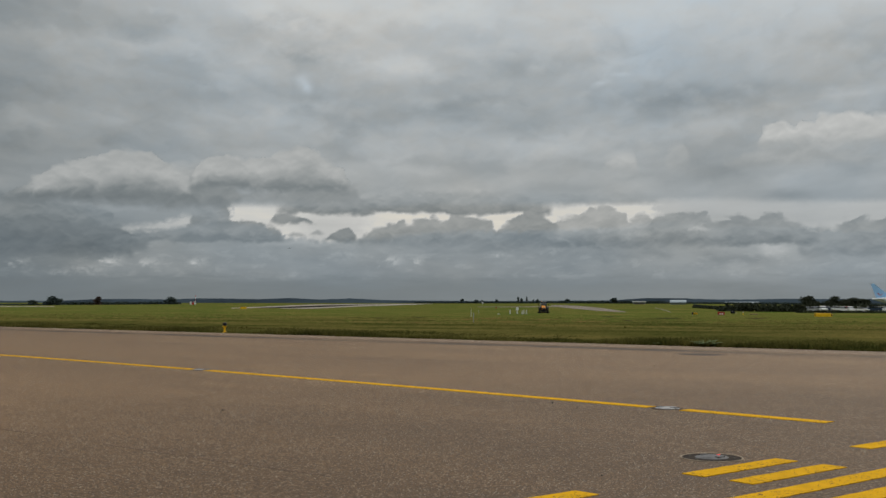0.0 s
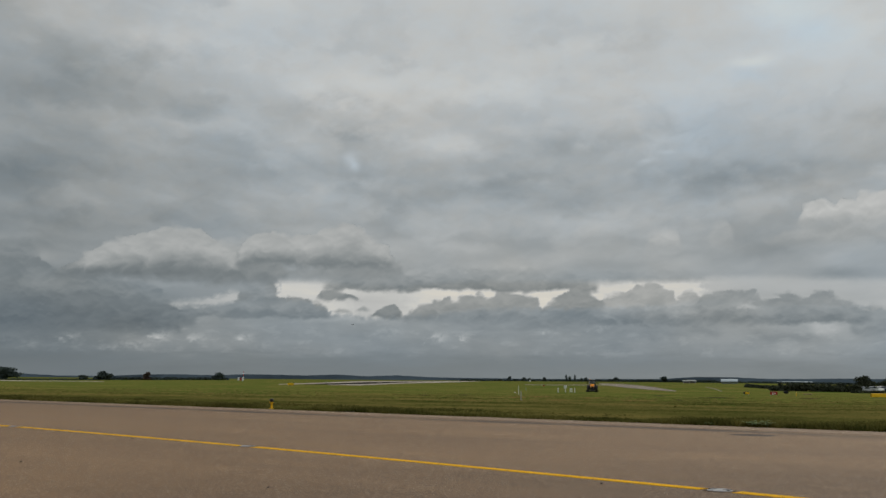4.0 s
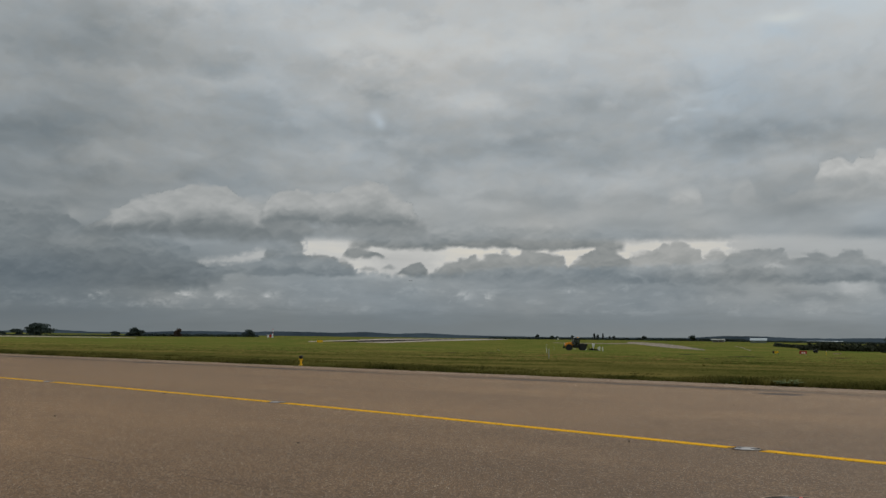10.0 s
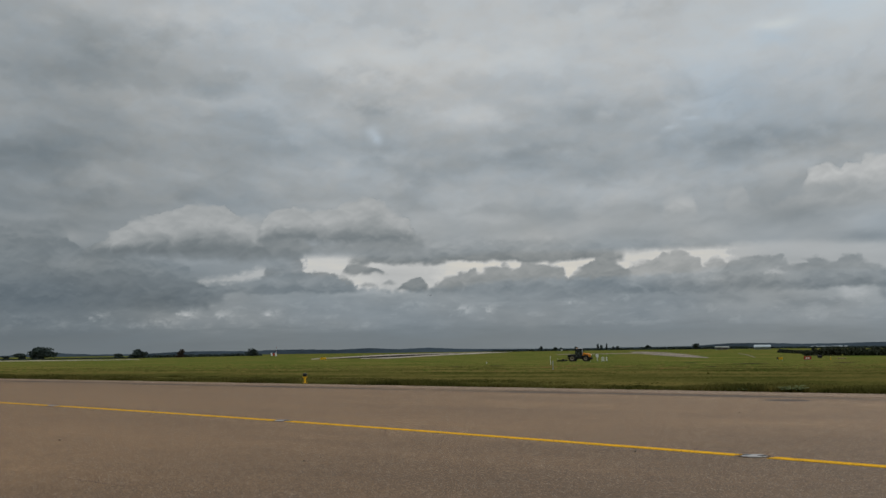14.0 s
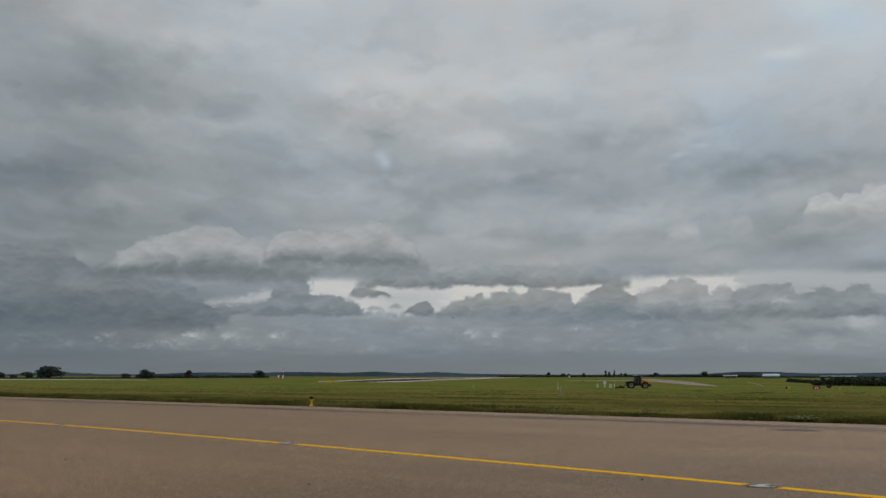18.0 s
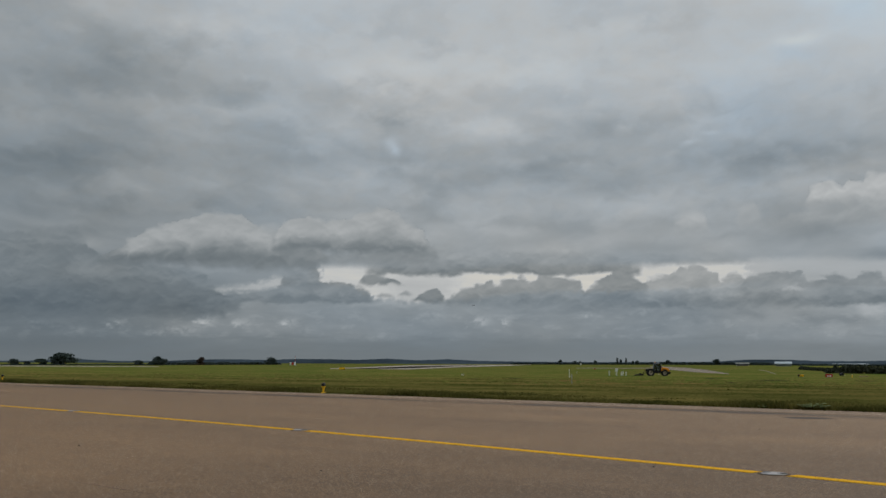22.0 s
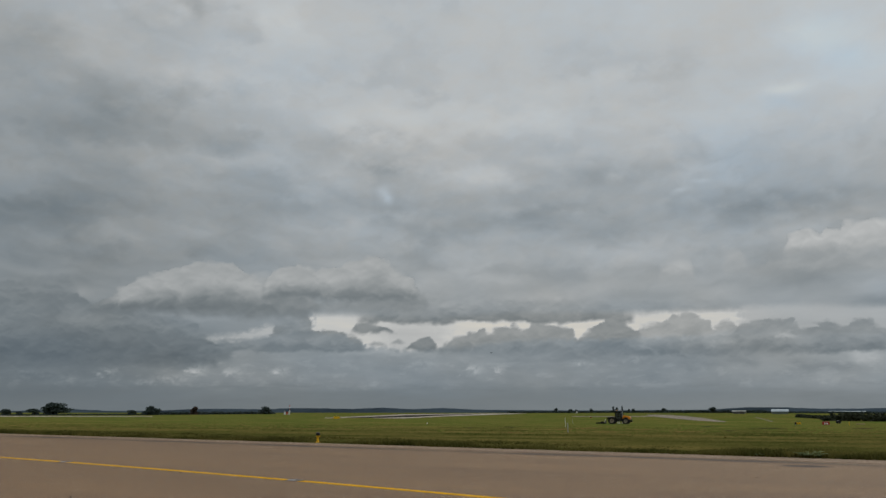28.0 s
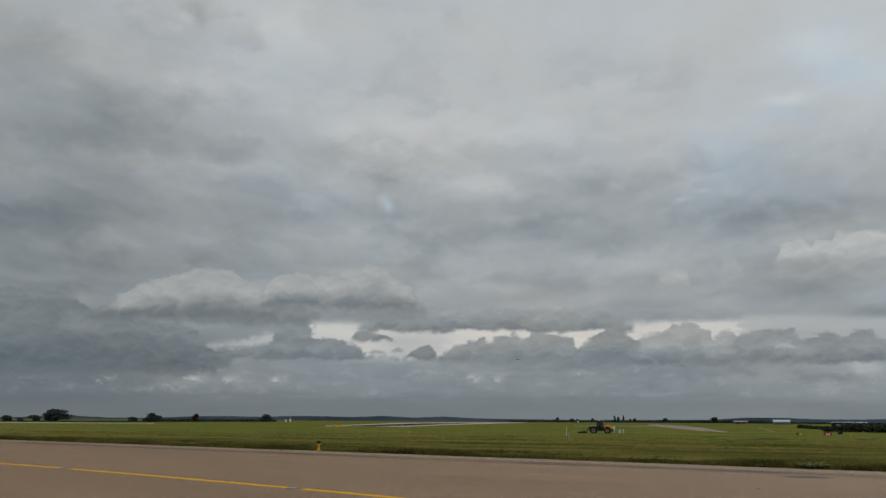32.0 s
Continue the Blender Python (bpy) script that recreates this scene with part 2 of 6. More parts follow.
    return {"tone": np.clip(tone, 0.02, 0.99), "cover": cover, "blue": blue, "lift": lift}


LIFT = 1.1   # how much brighter the deck is overhead
# azimuth, elevation, half width, half height, amount
HIGH_TONES = [(-20.9, 12.8, 3.24, 0.74, 0.103), (-15.6, 13.7, 1.77, 0.59, -0.085), (-15.3, 12.7, 2.36, 0.35, 0.068), (-24.1, 10.1, 3.54, 1.47, -0.068), (-13.2, 10.7, 2.36, 0.65, -0.068), (-7.7, 15.6, 3.24, 0.94, 0.103), (-1.0, 15.3, 3.24, 0.65, 0.120), (2.8, 16.7, 4.42, 0.53, 0.068), (-2.5, 12.1, 1.77, 0.47, 0.085), (-4.6, 12.2, 1.18, 0.47, 0.051), (-5.8, 9.4, 2.06, 0.53, -0.103), (0.7, 9.9, 2.36, 0.41, -0.094), (3.7, 9.0, 1.47, 0.65, -0.094), (-9.4, 9.5, 2.06, 0.77, 0.051), (3.7, 12.1, 1.77, 0.65, -0.094), (7.5, 12.8, 2.06, 0.44, -0.068), (4.3, 15.0, 1.18, 0.41, -0.060), (13.9, 10.3, 4.13, 0.53, -0.111), (12.0, 9.2, 2.36, 0.59, 0.077)]
TOP_TONES = [(-17.5, 20.5, 1.47, 0.74, -0.154), (-14.7, 19.5, 1.12, 0.53, -0.128), (-13.1, 19.8, 2.06, 1.33, 0.120), (-17.4, 17.2, 4.42, 1.03, 0.137), (5.5, 17.9, 4.13, 1.33, -0.085), (17.3, 17.1, 2.06, 1.33, 0.085), (-26.4, 18.6, 2.06, 1.62, -0.120), (-21.8, 14.8, 5.60, 2.21, -0.137), (-6.5, 21.4, 4.13, 1.18, -0.051), (-0.4, 14.9, 4.13, 0.59, 0.068), (-8.8, 13.5, 2.65, 0.53, -0.068), (-6.4, 13.4, 1.77, 0.41, -0.068), (-7.9, 15.1, 2.95, 0.83, 0.068), (8.4, 15.0, 3.83, 0.53, 0.051), (-10.6, 11.8, 2.36, 0.59, 0.051), (9.7, 8.5, 3.54, 0.47, 0.051), (1.6, 13.0, 1.77, 0.41, 0.068), (-4.7, 16.2, 1.47, 0.41, -0.085), (-1.0, 10.6, 1.77, 0.35, 0.051)]
LOW_TONES = [(13.8, 6.8, 2.36, 0.94, -0.111), (16.5, 7.9, 2.36, 0.53, -0.060), (1.8, 5.8, 1.00, 0.44, 0.128), (-0.7, 5.7, 1.77, 0.47, 0.068), (-3.7, 7.1, 1.77, 0.29, 0.051), (-5.3, 6.5, 0.77, 0.59, 0.085), (5.4, 8.2, 4.42, 0.47, 0.043), (-22.3, 5.9, 1.00, 0.35, 0.120), (-18.5, 4.7, 3.54, 0.18, 0.103), (-17.1, 2.9, 1.77, 0.29, 0.068), (-24.4, 3.3, 4.13, 0.88, -0.051), (4.2, 6.4, 1.77, 0.41, 0.051), (6.8, 5.8, 2.65, 0.35, -0.051), (16.6, 2.7, 0.83, 0.35, 0.188), (14.8, 2.2, 1.47, 0.24, -0.103), (-6.4, 3.0, 2.65, 0.15, 0.120), (17.5, 5.2, 1.18, 0.24, -0.137), (15.1, 4.8, 3.24, 0.29, 0.068), (-7.6, 9.5, 1.18, 0.41, -0.051)]
FAR_PUFFS = [(5.9, 2.7, 0.29, 0.21, 0.291), (15.3, 1.6, 1.06, 0.15, 0.077), (-2.5, 2.2, 0.38, 0.27, 0.274), (-1.3, 2.1, 0.21, 0.21, 0.308), (-4.9, 2.5, 0.59, 0.27, 0.120), (-16.7, 2.1, 0.41, 0.27, 0.342), (-17.9, 1.7, 0.88, 0.24, 0.205), (-14.9, 2.1, 0.47, 0.21, 0.205), (-12.5, 2.1, 0.41, 0.21, 0.239), (-21.0, 2.0, 0.41, 0.27, 0.256), (-22.8, 1.6, 0.74, 0.24, 0.103), (-24.3, 1.9, 1.18, 0.29, 0.103), (3.1, 2.5, 0.27, 0.12, 0.137), (13.0, 3.7, 0.53, 0.15, 0.256), (-11.6, 1.7, 0.35, 0.18, 0.085), (-19.2, 1.5, 0.88, 0.18, 0.068), (8.5, 2.3, 1.18, 0.24, -0.060), (-8.1, 1.4, 1.77, 0.24, 0.043)]
GLINTS = [(13.2, 3.75, 0.55, 0.16, 0.24), (10.4, 3.4, 0.8, 0.12, 0.06)]
GAPS = [(-7.25, 11.35, 0.34, 0.42, 0.36), (-7.05, 10.95, 0.20, 0.34, 0.34), (-7.9, 11.5, 0.8, 0.35, 0.10), (8.2, 11.25, 0.4, 0.14, 0.32), (9.3, 11.6, 0.4, 0.12, 0.2), (13.6, 16.0, 1.2, 0.3, 0.2), (15.0, 18.4, 2.4, 0.8, 0.14)]
BLUE = [(13.5, 15.3, 1.65, 0.46, 0.35), (17.1, 17.0, 1.85, 0.94, 0.45), (10.5, 12.8, 2.3, 1.8, 0.2), (11.9, 10.7, 6.9, 1.4, 0.14), (15.5, 18.3, 2.6, 1.2, 0.40), (0, 11, 9, 2.2, 0.06)]
# azimuth, upper and lower elevation, strength
SLIT = [(-17.1, 3.62, 3.50, 0.00), (-16.3, 3.69, 3.54, 0.50), (-14.5, 3.92, 3.63, 0.55), (-13.3, 4.32, 3.82, 0.65), (-12.8, 4.24, 3.95, 0.50), (-11.8, 4.46, 4.02, 0.00), (-11.2, 4.76, 4.12, 0.40), (-10.9, 4.91, 4.06, 0.92), (-9.3, 4.90, 3.93, 0.90), (-8.2, 4.86, 3.32, 0.90), (-6.4, 4.75, 3.16, 0.72), (-4.6, 4.64, 3.23, 0.75), (-3.4, 4.83, 3.29, 0.95), (-0.5, 5.00, 3.65, 1.00), (5.4, 4.97, 3.69, 1.00), (8.5, 5.04, 3.83, 1.00), (10.8, 5.00, 4.09, 0.90), (11.3, 5.11, 4.08, 0.50), (13.8, 5.17, 3.87, 0.34), (18.2, 4.93, 3.67, 0.38), (20.5, 4.86, 3.40, 0.50), (23.8, 4.84, 3.63, 0.45)]
# each: the crest as azimuth and elevation, base, light tone, dark tone, softness of edge and foot, size of bumps, density
SHELF = [
    ([(-8.7, 4.79), (-8.0, 5.09), (-7.3, 5.63), (-5.8, 5.82), (-3.4, 5.95), (-1.0, 5.77), (1.3, 5.71), (3.7, 5.63), (5.1, 5.23), (5.7, 4.85)], 4.59, 0.55, 0.32, 0.35, 0.12, 0.12, 1.00),
    ([(3.7, 4.81), (4.8, 5.53), (7.7, 5.69), (10.0, 5.45), (11.1, 5.06)], 5.06, 0.58, 0.48, 0.40, 0.20, 0.12, 0.70),
    ([(-29.0, 5.63), (-27.0, 6.26), (-25.2, 6.29), (-24.0, 6.68), (-23.2, 6.44), (-22.7, 5.76), (-22.1, 5.31), (-17.9, 4.80), (-16.7, 4.20), (-16.2, 3.40), (-15.8, 2.66)], 2.32, 0.33, 0.12, 0.22, 0.35, 0.20, 0.92),
    ([(-29.7, 3.99), (-24.9, 3.99), (-21.2, 4.27), (-17.9, 4.00), (-16.2, 3.52), (-15.1, 3.25)], 2.63, 0.19, 0.10, 0.22, 0.30, 0.15, 0.70)]
ROW_WEST = [
    ([(-16.8, 3.16), (-15.7, 3.41), (-14.0, 3.55), (-12.9, 4.09), (-11.7, 4.17), (-10.5, 4.18), (-9.3, 3.96), (-8.8, 3.88), (-8.4, 3.44), (-8.3, 3.26)], 3.07, 0.43, 0.29, 0.11, 0.12, 0.20, 1.00),
    ([(-13.2, 3.80), (-12.8, 4.74), (-12.5, 5.06), (-11.9, 5.16), (-11.3, 4.93), (-11.1, 4.35), (-10.9, 3.94)], 3.93, 0.46, 0.36, 0.12, 0.20, 0.15, 1.00),
    ([(-9.1, 4.08), (-8.9, 4.44), (-8.6, 4.62), (-8.1, 4.47), (-7.6, 4.30), (-6.6, 4.04)], 4.06, 0.43, 0.35, 0.09, 0.12, 0.12, 1.00),
    ([(-8.2, 3.38), (-7.8, 3.59), (-7.2, 3.42)], 3.39, 0.46, 0.40, 0.08, 0.12, 0.06, 0.80),
    ([(-7.0, 3.48), (-6.6, 3.72), (-6.2, 3.54)], 3.51, 0.46, 0.40, 0.08, 0.12, 0.06, 0.80)]
ROW_MID = [
    ([(-6.3, 3.16), (-5.9, 3.49), (-5.3, 3.87), (-5.0, 3.93), (-4.7, 3.52), (-4.5, 3.23)], 3.14, 0.42, 0.32, 0.09, 0.12, 0.12, 1.00),
    ([(-4.5, 3.23), (-3.7, 3.76), (-2.8, 4.06), (-2.1, 4.21), (-1.9, 3.97), (-1.3, 4.24), (-0.6, 4.45), (-0.1, 4.21), (0.5, 4.33), (1.1, 4.35), (1.7, 4.23), (2.5, 4.23), (2.7, 3.76), (2.9, 3.29)], 3.00, 0.49, 0.33, 0.11, 0.30, 0.20, 1.00),
    ([(2.5, 3.35), (3.1, 3.93), (3.7, 4.28), (4.0, 4.66), (4.8, 4.74), (5.3, 4.50), (5.6, 4.12), (6.0, 3.86)], 2.84, 0.43, 0.31, 0.11, 0.20, 0.18, 1.00)]
ROW_EAST = [
    ([(5.2, 3.63), (5.7, 4.03), (6.5, 4.46), (7.3, 4.54), (7.8, 4.88), (8.3, 4.96), (9.0, 4.75), (9.4, 4.45), (9.6, 4.14), (10.0, 4.44), (10.4, 4.50), (10.9, 4.09)], 2.79, 0.60, 0.29, 0.11, 0.15, 0.20, 1.00),
    ([(10.4, 3.81), (11.0, 4.37), (12.3, 4.49), (13.2, 4.67), (13.7, 4.35), (13.9, 3.93)], 2.86, 0.48, 0.32, 0.11, 0.30, 0.20, 1.00),
    ([(13.3, 3.37), (13.8, 3.93), (14.6, 4.22), (15.1, 4.43), (15.6, 4.14), (16.4, 4.26), (17.2, 4.33), (17.8, 3.87), (18.4, 3.61), (19.0, 3.38)], 2.88, 0.46, 0.31, 0.11, 0.12, 0.20, 1.00)]
ROW_FAR_EAST = [
    ([(19.7, 3.75), (20.2, 4.00), (21.4, 4.02), (23.4, 4.12), (25.0, 3.81)], 2.45, 0.46, 0.34, 0.11, 0.30, 0.20, 1.00),
    ([(17.9, 3.18), (19.0, 3.44), (20.2, 3.30), (21.9, 3.37)], 2.20, 0.43, 0.36, 0.22, 0.30, 0.20, 0.80),
    ([(3.6, 2.82), (6.0, 2.93), (9.6, 2.84), (11.8, 2.71)], 2.27, 0.39, 0.34, 0.18, 0.25, 0.10, 0.60),
    ([(-1.0, 2.71), (0.1, 2.94), (2.2, 2.94), (3.6, 2.76)], 2.56, 0.36, 0.33, 0.15, 0.12, 0.10, 0.60)]
WEST = [
    ([(-15.3, 6.37), (-14.7, 7.02), (-13.7, 6.96), (-12.8, 6.89), (-11.3, 6.22), (-10.5, 5.59)], 5.09, 0.60, 0.25, 0.30, 0.30, 0.14, 0.90),
    ([(-22.0, 5.25), (-21.4, 5.47), (-20.6, 6.09), (-19.3, 6.76), (-18.5, 7.02), (-17.6, 7.16), (-17.1, 7.44), (-16.0, 7.59), (-15.0, 7.59), (-14.7, 7.19), (-14.1, 6.92), (-13.3, 6.36), (-12.6, 5.56)], 5.06, 0.65, 0.19, 0.14, 0.34, 0.16, 1.00),
    ([(-17.9, 4.92), (-15.1, 5.27), (-12.8, 5.44), (-11.0, 5.29)], 4.79, 0.34, 0.24, 0.30, 0.30, 0.12, 0.70)]
MID = [
    ([(-11.5, 5.51), (-9.2, 5.67), (-6.2, 5.87), (-5.1, 6.06), (-4.5, 5.83)], 5.17, 0.44, 0.37, 0.25, 0.30, 0.14, 0.70),
    ([(-13.2, 6.24), (-12.7, 7.01), (-12.1, 7.34), (-11.3, 7.51), (-10.4, 7.32), (-9.2, 7.40), (-8.6, 7.73), (-7.9, 7.92), (-7.1, 7.98), (-6.6, 7.76), (-6.2, 7.32), (-5.4, 6.94), (-5.0, 6.18)], 5.67, 0.67, 0.27, 0.14, 0.34, 0.16, 1.00)]
EAST = [
    ([(8.2, 7.02), (8.7, 7.53), (9.3, 7.71), (9.8, 7.50), (10.1, 6.86)], 6.59, 0.77, 0.61, 0.30, 0.50, 0.10, 0.70),
    ([(11.4, 7.45), (11.8, 7.98), (12.2, 8.05), (12.7, 7.41)], 7.11, 0.72, 0.61, 0.35, 0.50, 0.10, 0.50)]
FAR_EAST = [
    ([(15.9, 7.98), (16.1, 8.57), (16.5, 8.84), (17.0, 9.00), (17.6, 8.72), (17.9, 9.01), (18.5, 8.81), (18.9, 9.14), (20.4, 9.24), (22.3, 8.92), (23.7, 8.08)], 7.66, 0.80, 0.60, 0.18, 0.60, 0.14, 1.00),
    ([(14.0, 7.07), (15.9, 7.64), (18.8, 7.67), (21.8, 7.14)], 6.88, 0.61, 0.53, 0.35, 0.40, 0.20, 0.70)]


def banks_layer(clouds, seed):
    def paint(az, el):
        c, t = np.zeros_like(az), np.zeros_like(az)
        grain = grain_of(az, el, seed)
        for cloud in clouds:
            bank(c, t, az, el, grain, *cloud)
        return {"tone": np.where(c > 1e-4, t / np.maximum(c, 1e-4), 0), "cover": c, "blue": 0 * az + 0.10, "lift": 0 * az + 1}
    return paint


deck_az = np.concatenate([np.arange(-180, -34, 4.0), np.arange(-34, 30, 0.062), np.arange(30, 181, 4.0)[:-1], [180.0]])
deck_el = np.concatenate([[-1.2], np.arange(-0.4, 6, 0.045), np.arange(6, 26, 0.075), np.arange(26, 90.1, 2.0)])
sky_deck = cloud_layer("cloud_deck", "grey stratocumulus deck with a pale slit over the horizon", deck_az, deck_el, 4700, deck)
cloud_west = cloud_layer("cloud_bank", "dark flat-based cumulus bank with pale heads", np.arange(-28, -8, 0.06), np.arange(3.5, 9.5, 0.06), 4600, banks_layer(WEST, 211))
cloud_mid = cloud_layer("cloud_bank", "grey cumulus with a lit head and dark base", np.arange(-16, -1, 0.06), np.arange(3.8, 9.5, 0.06), 4550, banks_layer(MID, 231))
cloud_east = cloud_layer("cloud_bank", "small pale cumulus puff in grey cloud", np.arange(5, 16, 0.08), np.arange(5, 9.8, 0.07), 4500, banks_layer(EAST, 251))
cloud_far_east = cloud_layer("cloud_bank", "bright white-topped cumulus over grey cloud", np.arange(10, 29, 0.07), np.arange(5, 11.5, 0.07), 4450, banks_layer(FAR_EAST, 271))


# ---- mesh helpers ----
def part(name, bm, material, parent=None, label="", smooth=False):
    """Links a bmesh as one mesh object, under a thing or a part if given."""
    me = bpy.data.meshes.new(name)
    bm.to_mesh(me)
    bm.free()
    if smooth:
        me.polygons.foreach_set("use_smooth", np.ones(len(me.polygons), dtype=bool))
    me.materials.append(material)
    ob = new(name, me)
    if parent:
        ob.parent = parent
    if label:
        ob["label"] = label
    return ob


def box(x0, x1, y0, y1, z0, z1, bevel=0.0, bm=None, m=None):
    own = bmesh.new()
    bmesh.ops.create_cube(own, size=1, matrix=Matrix.LocRotScale(((x0 + x1) / 2, (y0 + y1) / 2, (z0 + z1) / 2), None, (x1 - x0, y1 - y0, z1 - z0)))
    if bevel:
        bmesh.ops.bevel(own, geom=own.edges[:], offset=bevel, segments=2, affect="EDGES", profile=0.5)
    return merge(own, bm, m)


def merge(own, bm=None, m=None):
    if m is not None:
        own.transform(m)
    if bm is None:
        return own
    tmp = bpy.data.meshes.new("tmp")
    own.to_mesh(tmp)
    own.free()
    bm.from_mesh(tmp)
    bpy.data.meshes.remove(tmp)
    return bm


def tube(r0, r1, z0, z1, segments=12, bm=None, m=None, bevel=0.0):
    own = bmesh.new()
    bmesh.ops.create_cone(own, cap_ends=True, segments=segments, radius1=r0, radius2=r1, depth=z1 - z0, matrix=Matrix.Translation((0, 0, (z0 + z1) / 2)))
    if bevel:
        bmesh.ops.bevel(own, geom=[e for e in own.edges if abs(e.verts[0].co.z - e.verts[1].co.z) < 1e-5], offset=bevel, segments=2, affect="EDGES")
    return merge(own, bm, m)


def turned(profile, segments=20, bm=None, m=None):
    """A solid of revolution about z from (radius, height) pairs."""
    own = bmesh.new()
    rings = []
    for r, z in profile:
        rings.append([own.verts.new((r * math.cos(2 * math.pi * k / segments), r * math.sin(2 * math.pi * k / segments), z)) for k in range(segments)])
    for a, b in zip(rings, rings[1:]):
        for k in range(segments):
            own.faces.new((a[k], a[(k + 1) % segments], b[(k + 1) % segments], b[k]))
    own.faces.new(rings[0][::-1])
    own.faces.new(rings[-1])
    return merge(own, bm, m)


def prism(outline, y0, y1, bevel=0.0, bm=None, m=None):
    """An outline in x and z, extruded from y0 to y1."""
    own = bmesh.new()
    a = [own.verts.new((x, y0, z)) for x, z in outline]
    b = [own.verts.new((x, y1, z)) for x, z in outline]
    own.faces.new(a)
    own.faces.new(b[::-1])
    for k in range(len(outline)):
        own.faces.new((a[k], b[k], b[(k + 1) % len(outline)], a[(k + 1) % len(outline)]))
    bmesh.ops.recalc_face_normals(own, faces=own.faces[:])
    if bevel:
        bmesh.ops.bevel(own, geom=own.edges[:], offset=bevel, segments=2, affect="EDGES")
    return merge(own, bm, m)


def bar(a, b, thick, bm=None):
    """A square bar from a to b."""
    a, b = Vector(a), Vector(b)
    d = b - a
    m = Matrix.Translation(a) @ d.to_track_quat("Z", "Y").to_matrix().to_4x4()
    return box(-thick / 2, thick / 2, -thick / 2, thick / 2, 0, d.length, 0, bm, m)


def empty(name, m, label, category, group="", kind=""):
    ob = new(name)
    ob.matrix_basis = m
    return tagged(ob, label, category, group, kind)


def mesh_of(name, verts, faces, material, smooth=False):
    me = bpy.data.meshes.new(name)
    me.from_pydata([tuple(v) for v in verts], [], [tuple(f) for f in faces])
    me.update()
    if smooth:
        me.polygons.foreach_set("use_smooth", np.ones(len(me.polygons), dtype=bool))
    me.materials.append(material)
    return new(name, me)


# ---- the lie of the land ----
# s runs along the taxiway's edge, q across it, away from the camera
ALONG, ACROSS = Vector((0.772, -0.636, 0)).normalized(), Vector((0.636, 0.772, 0)).normalized()
SLANT = math.degrees(math.atan2(ALONG.y, ALONG.x))
EDGE = 20.9
FALL = [(-9000, 0.0), (20.9, 0.0), (24, -0.01), (60, -0.5), (120, -1.2), (200, -1.88), (300, -2.05), (450, -1.75), (620, -1.1), (800, -0.7), (900, -0.9), (1500, -8), (3000, -25), (9000, -60)]


def lie(x, y):
    """Height of the ground at x, y."""
    q = x * ACROSS.x + y * ACROSS.y
    return float(np.interp(q, [a for a, b in FALL], [b for a, b in FALL]))


def beside(az, r):
    a = radians(az)
    return r * math.sin(a), r * math.cos(a)


def spot(az, el, near=25.0):
    """Where the ground is met in that direction from the eye."""
    r, t = near, math.tan(radians(el))
    while r < 3000:
        x, y = beside(az, r)
        if lie(x, y) - EYE > t * r:
            break
        r *= 1.004
    return x, y, lie(x, y), r


def stand(az, r, turn=0.0, sink=0.0):
    x, y = beside(az, r)
    return pose(x, y, lie(x, y) - sink, 0, 0, turn)


# ---- materials ----
def grass_mat():
    m = bpy.data.materials.new("mown_grass")
    n, l = nodes_of(m)
    b = n["Principled BSDF"]
    co = n.new("ShaderNodeTexCoord")
    def noise_tex(scale, detail, stretch=(1, 1, 1)):
        mp, t = n.new("ShaderNodeMapping"), n.new("ShaderNodeTexNoise")
        mp.inputs["Rotation"].default_value = (0, 0, radians(-SLANT))
        mp.inputs["Scale"].default_value = stretch
        t.inputs["Scale"].default_value, t.inputs["Detail"].default_value, t.inputs["Roughness"].default_value = scale, detail, 0.6
        l.new(co.outputs["Object"], mp.inputs["Vector"])
        l.new(mp.outputs[0], t.inputs["Vector"])
        return t
    def ramp(src, stops):
        r = n.new("ShaderNodeValToRGB")
        r.color_ramp.elements[0].position, r.color_ramp.elements[0].color = stops[0][0], (*stops[0][1], 1)
        r.color_ramp.elements[1].position, r.color_ramp.elements[1].color = stops[-1][0], (*stops[-1][1], 1)
        for p, c in stops[1:-1]:
            r.color_ramp.elements.new(p).color = (*c, 1)
        l.new(src, r.inputs[0])
        return r
    green = ramp(noise_tex(0.5, 8).outputs[0], [(0.30, (0.036, 0.060, 0.012)), (0.52, (0.070, 0.104, 0.020)), (0.74, (0.135, 0.152, 0.034))])
    dry = ramp(noise_tex(1.3, 6).outputs[0], [(0.35, (0.120, 0.100, 0.026)), (0.7, (0.250, 0.180, 0.058))])
    where = ramp(noise_tex(0.075, 9, (0.6, 1, 1)).outputs[0], [(0.43, (0.05, 0.05, 0.05)), (0.63, (0.85, 0.85, 0.85))])
    mix = n.new("ShaderNodeMix")
    mix.data_type = "RGBA"
    l.new(where.outputs[0], mix.inputs[0])
    l.new(green.outputs[0], mix.inputs[6])
    l.new(dry.outputs[0], mix.inputs[7])
    l.new(mix.outputs[2], b.inputs["Base Color"])
    b.inputs["Roughness"].default_value, b.inputs["Specular IOR Level"].default_value = 0.95, 0.0
    bp = n.new("ShaderNodeBump")
    bp.inputs["Strength"].default_value, bp.inputs["Distance"].default_value = 0.8, 0.12
    l.new(noise_tex(3.5, 8).outputs[0], bp.inputs["Height"])
    l.new(bp.outputs[0], b.inputs["Normal"])
    return m


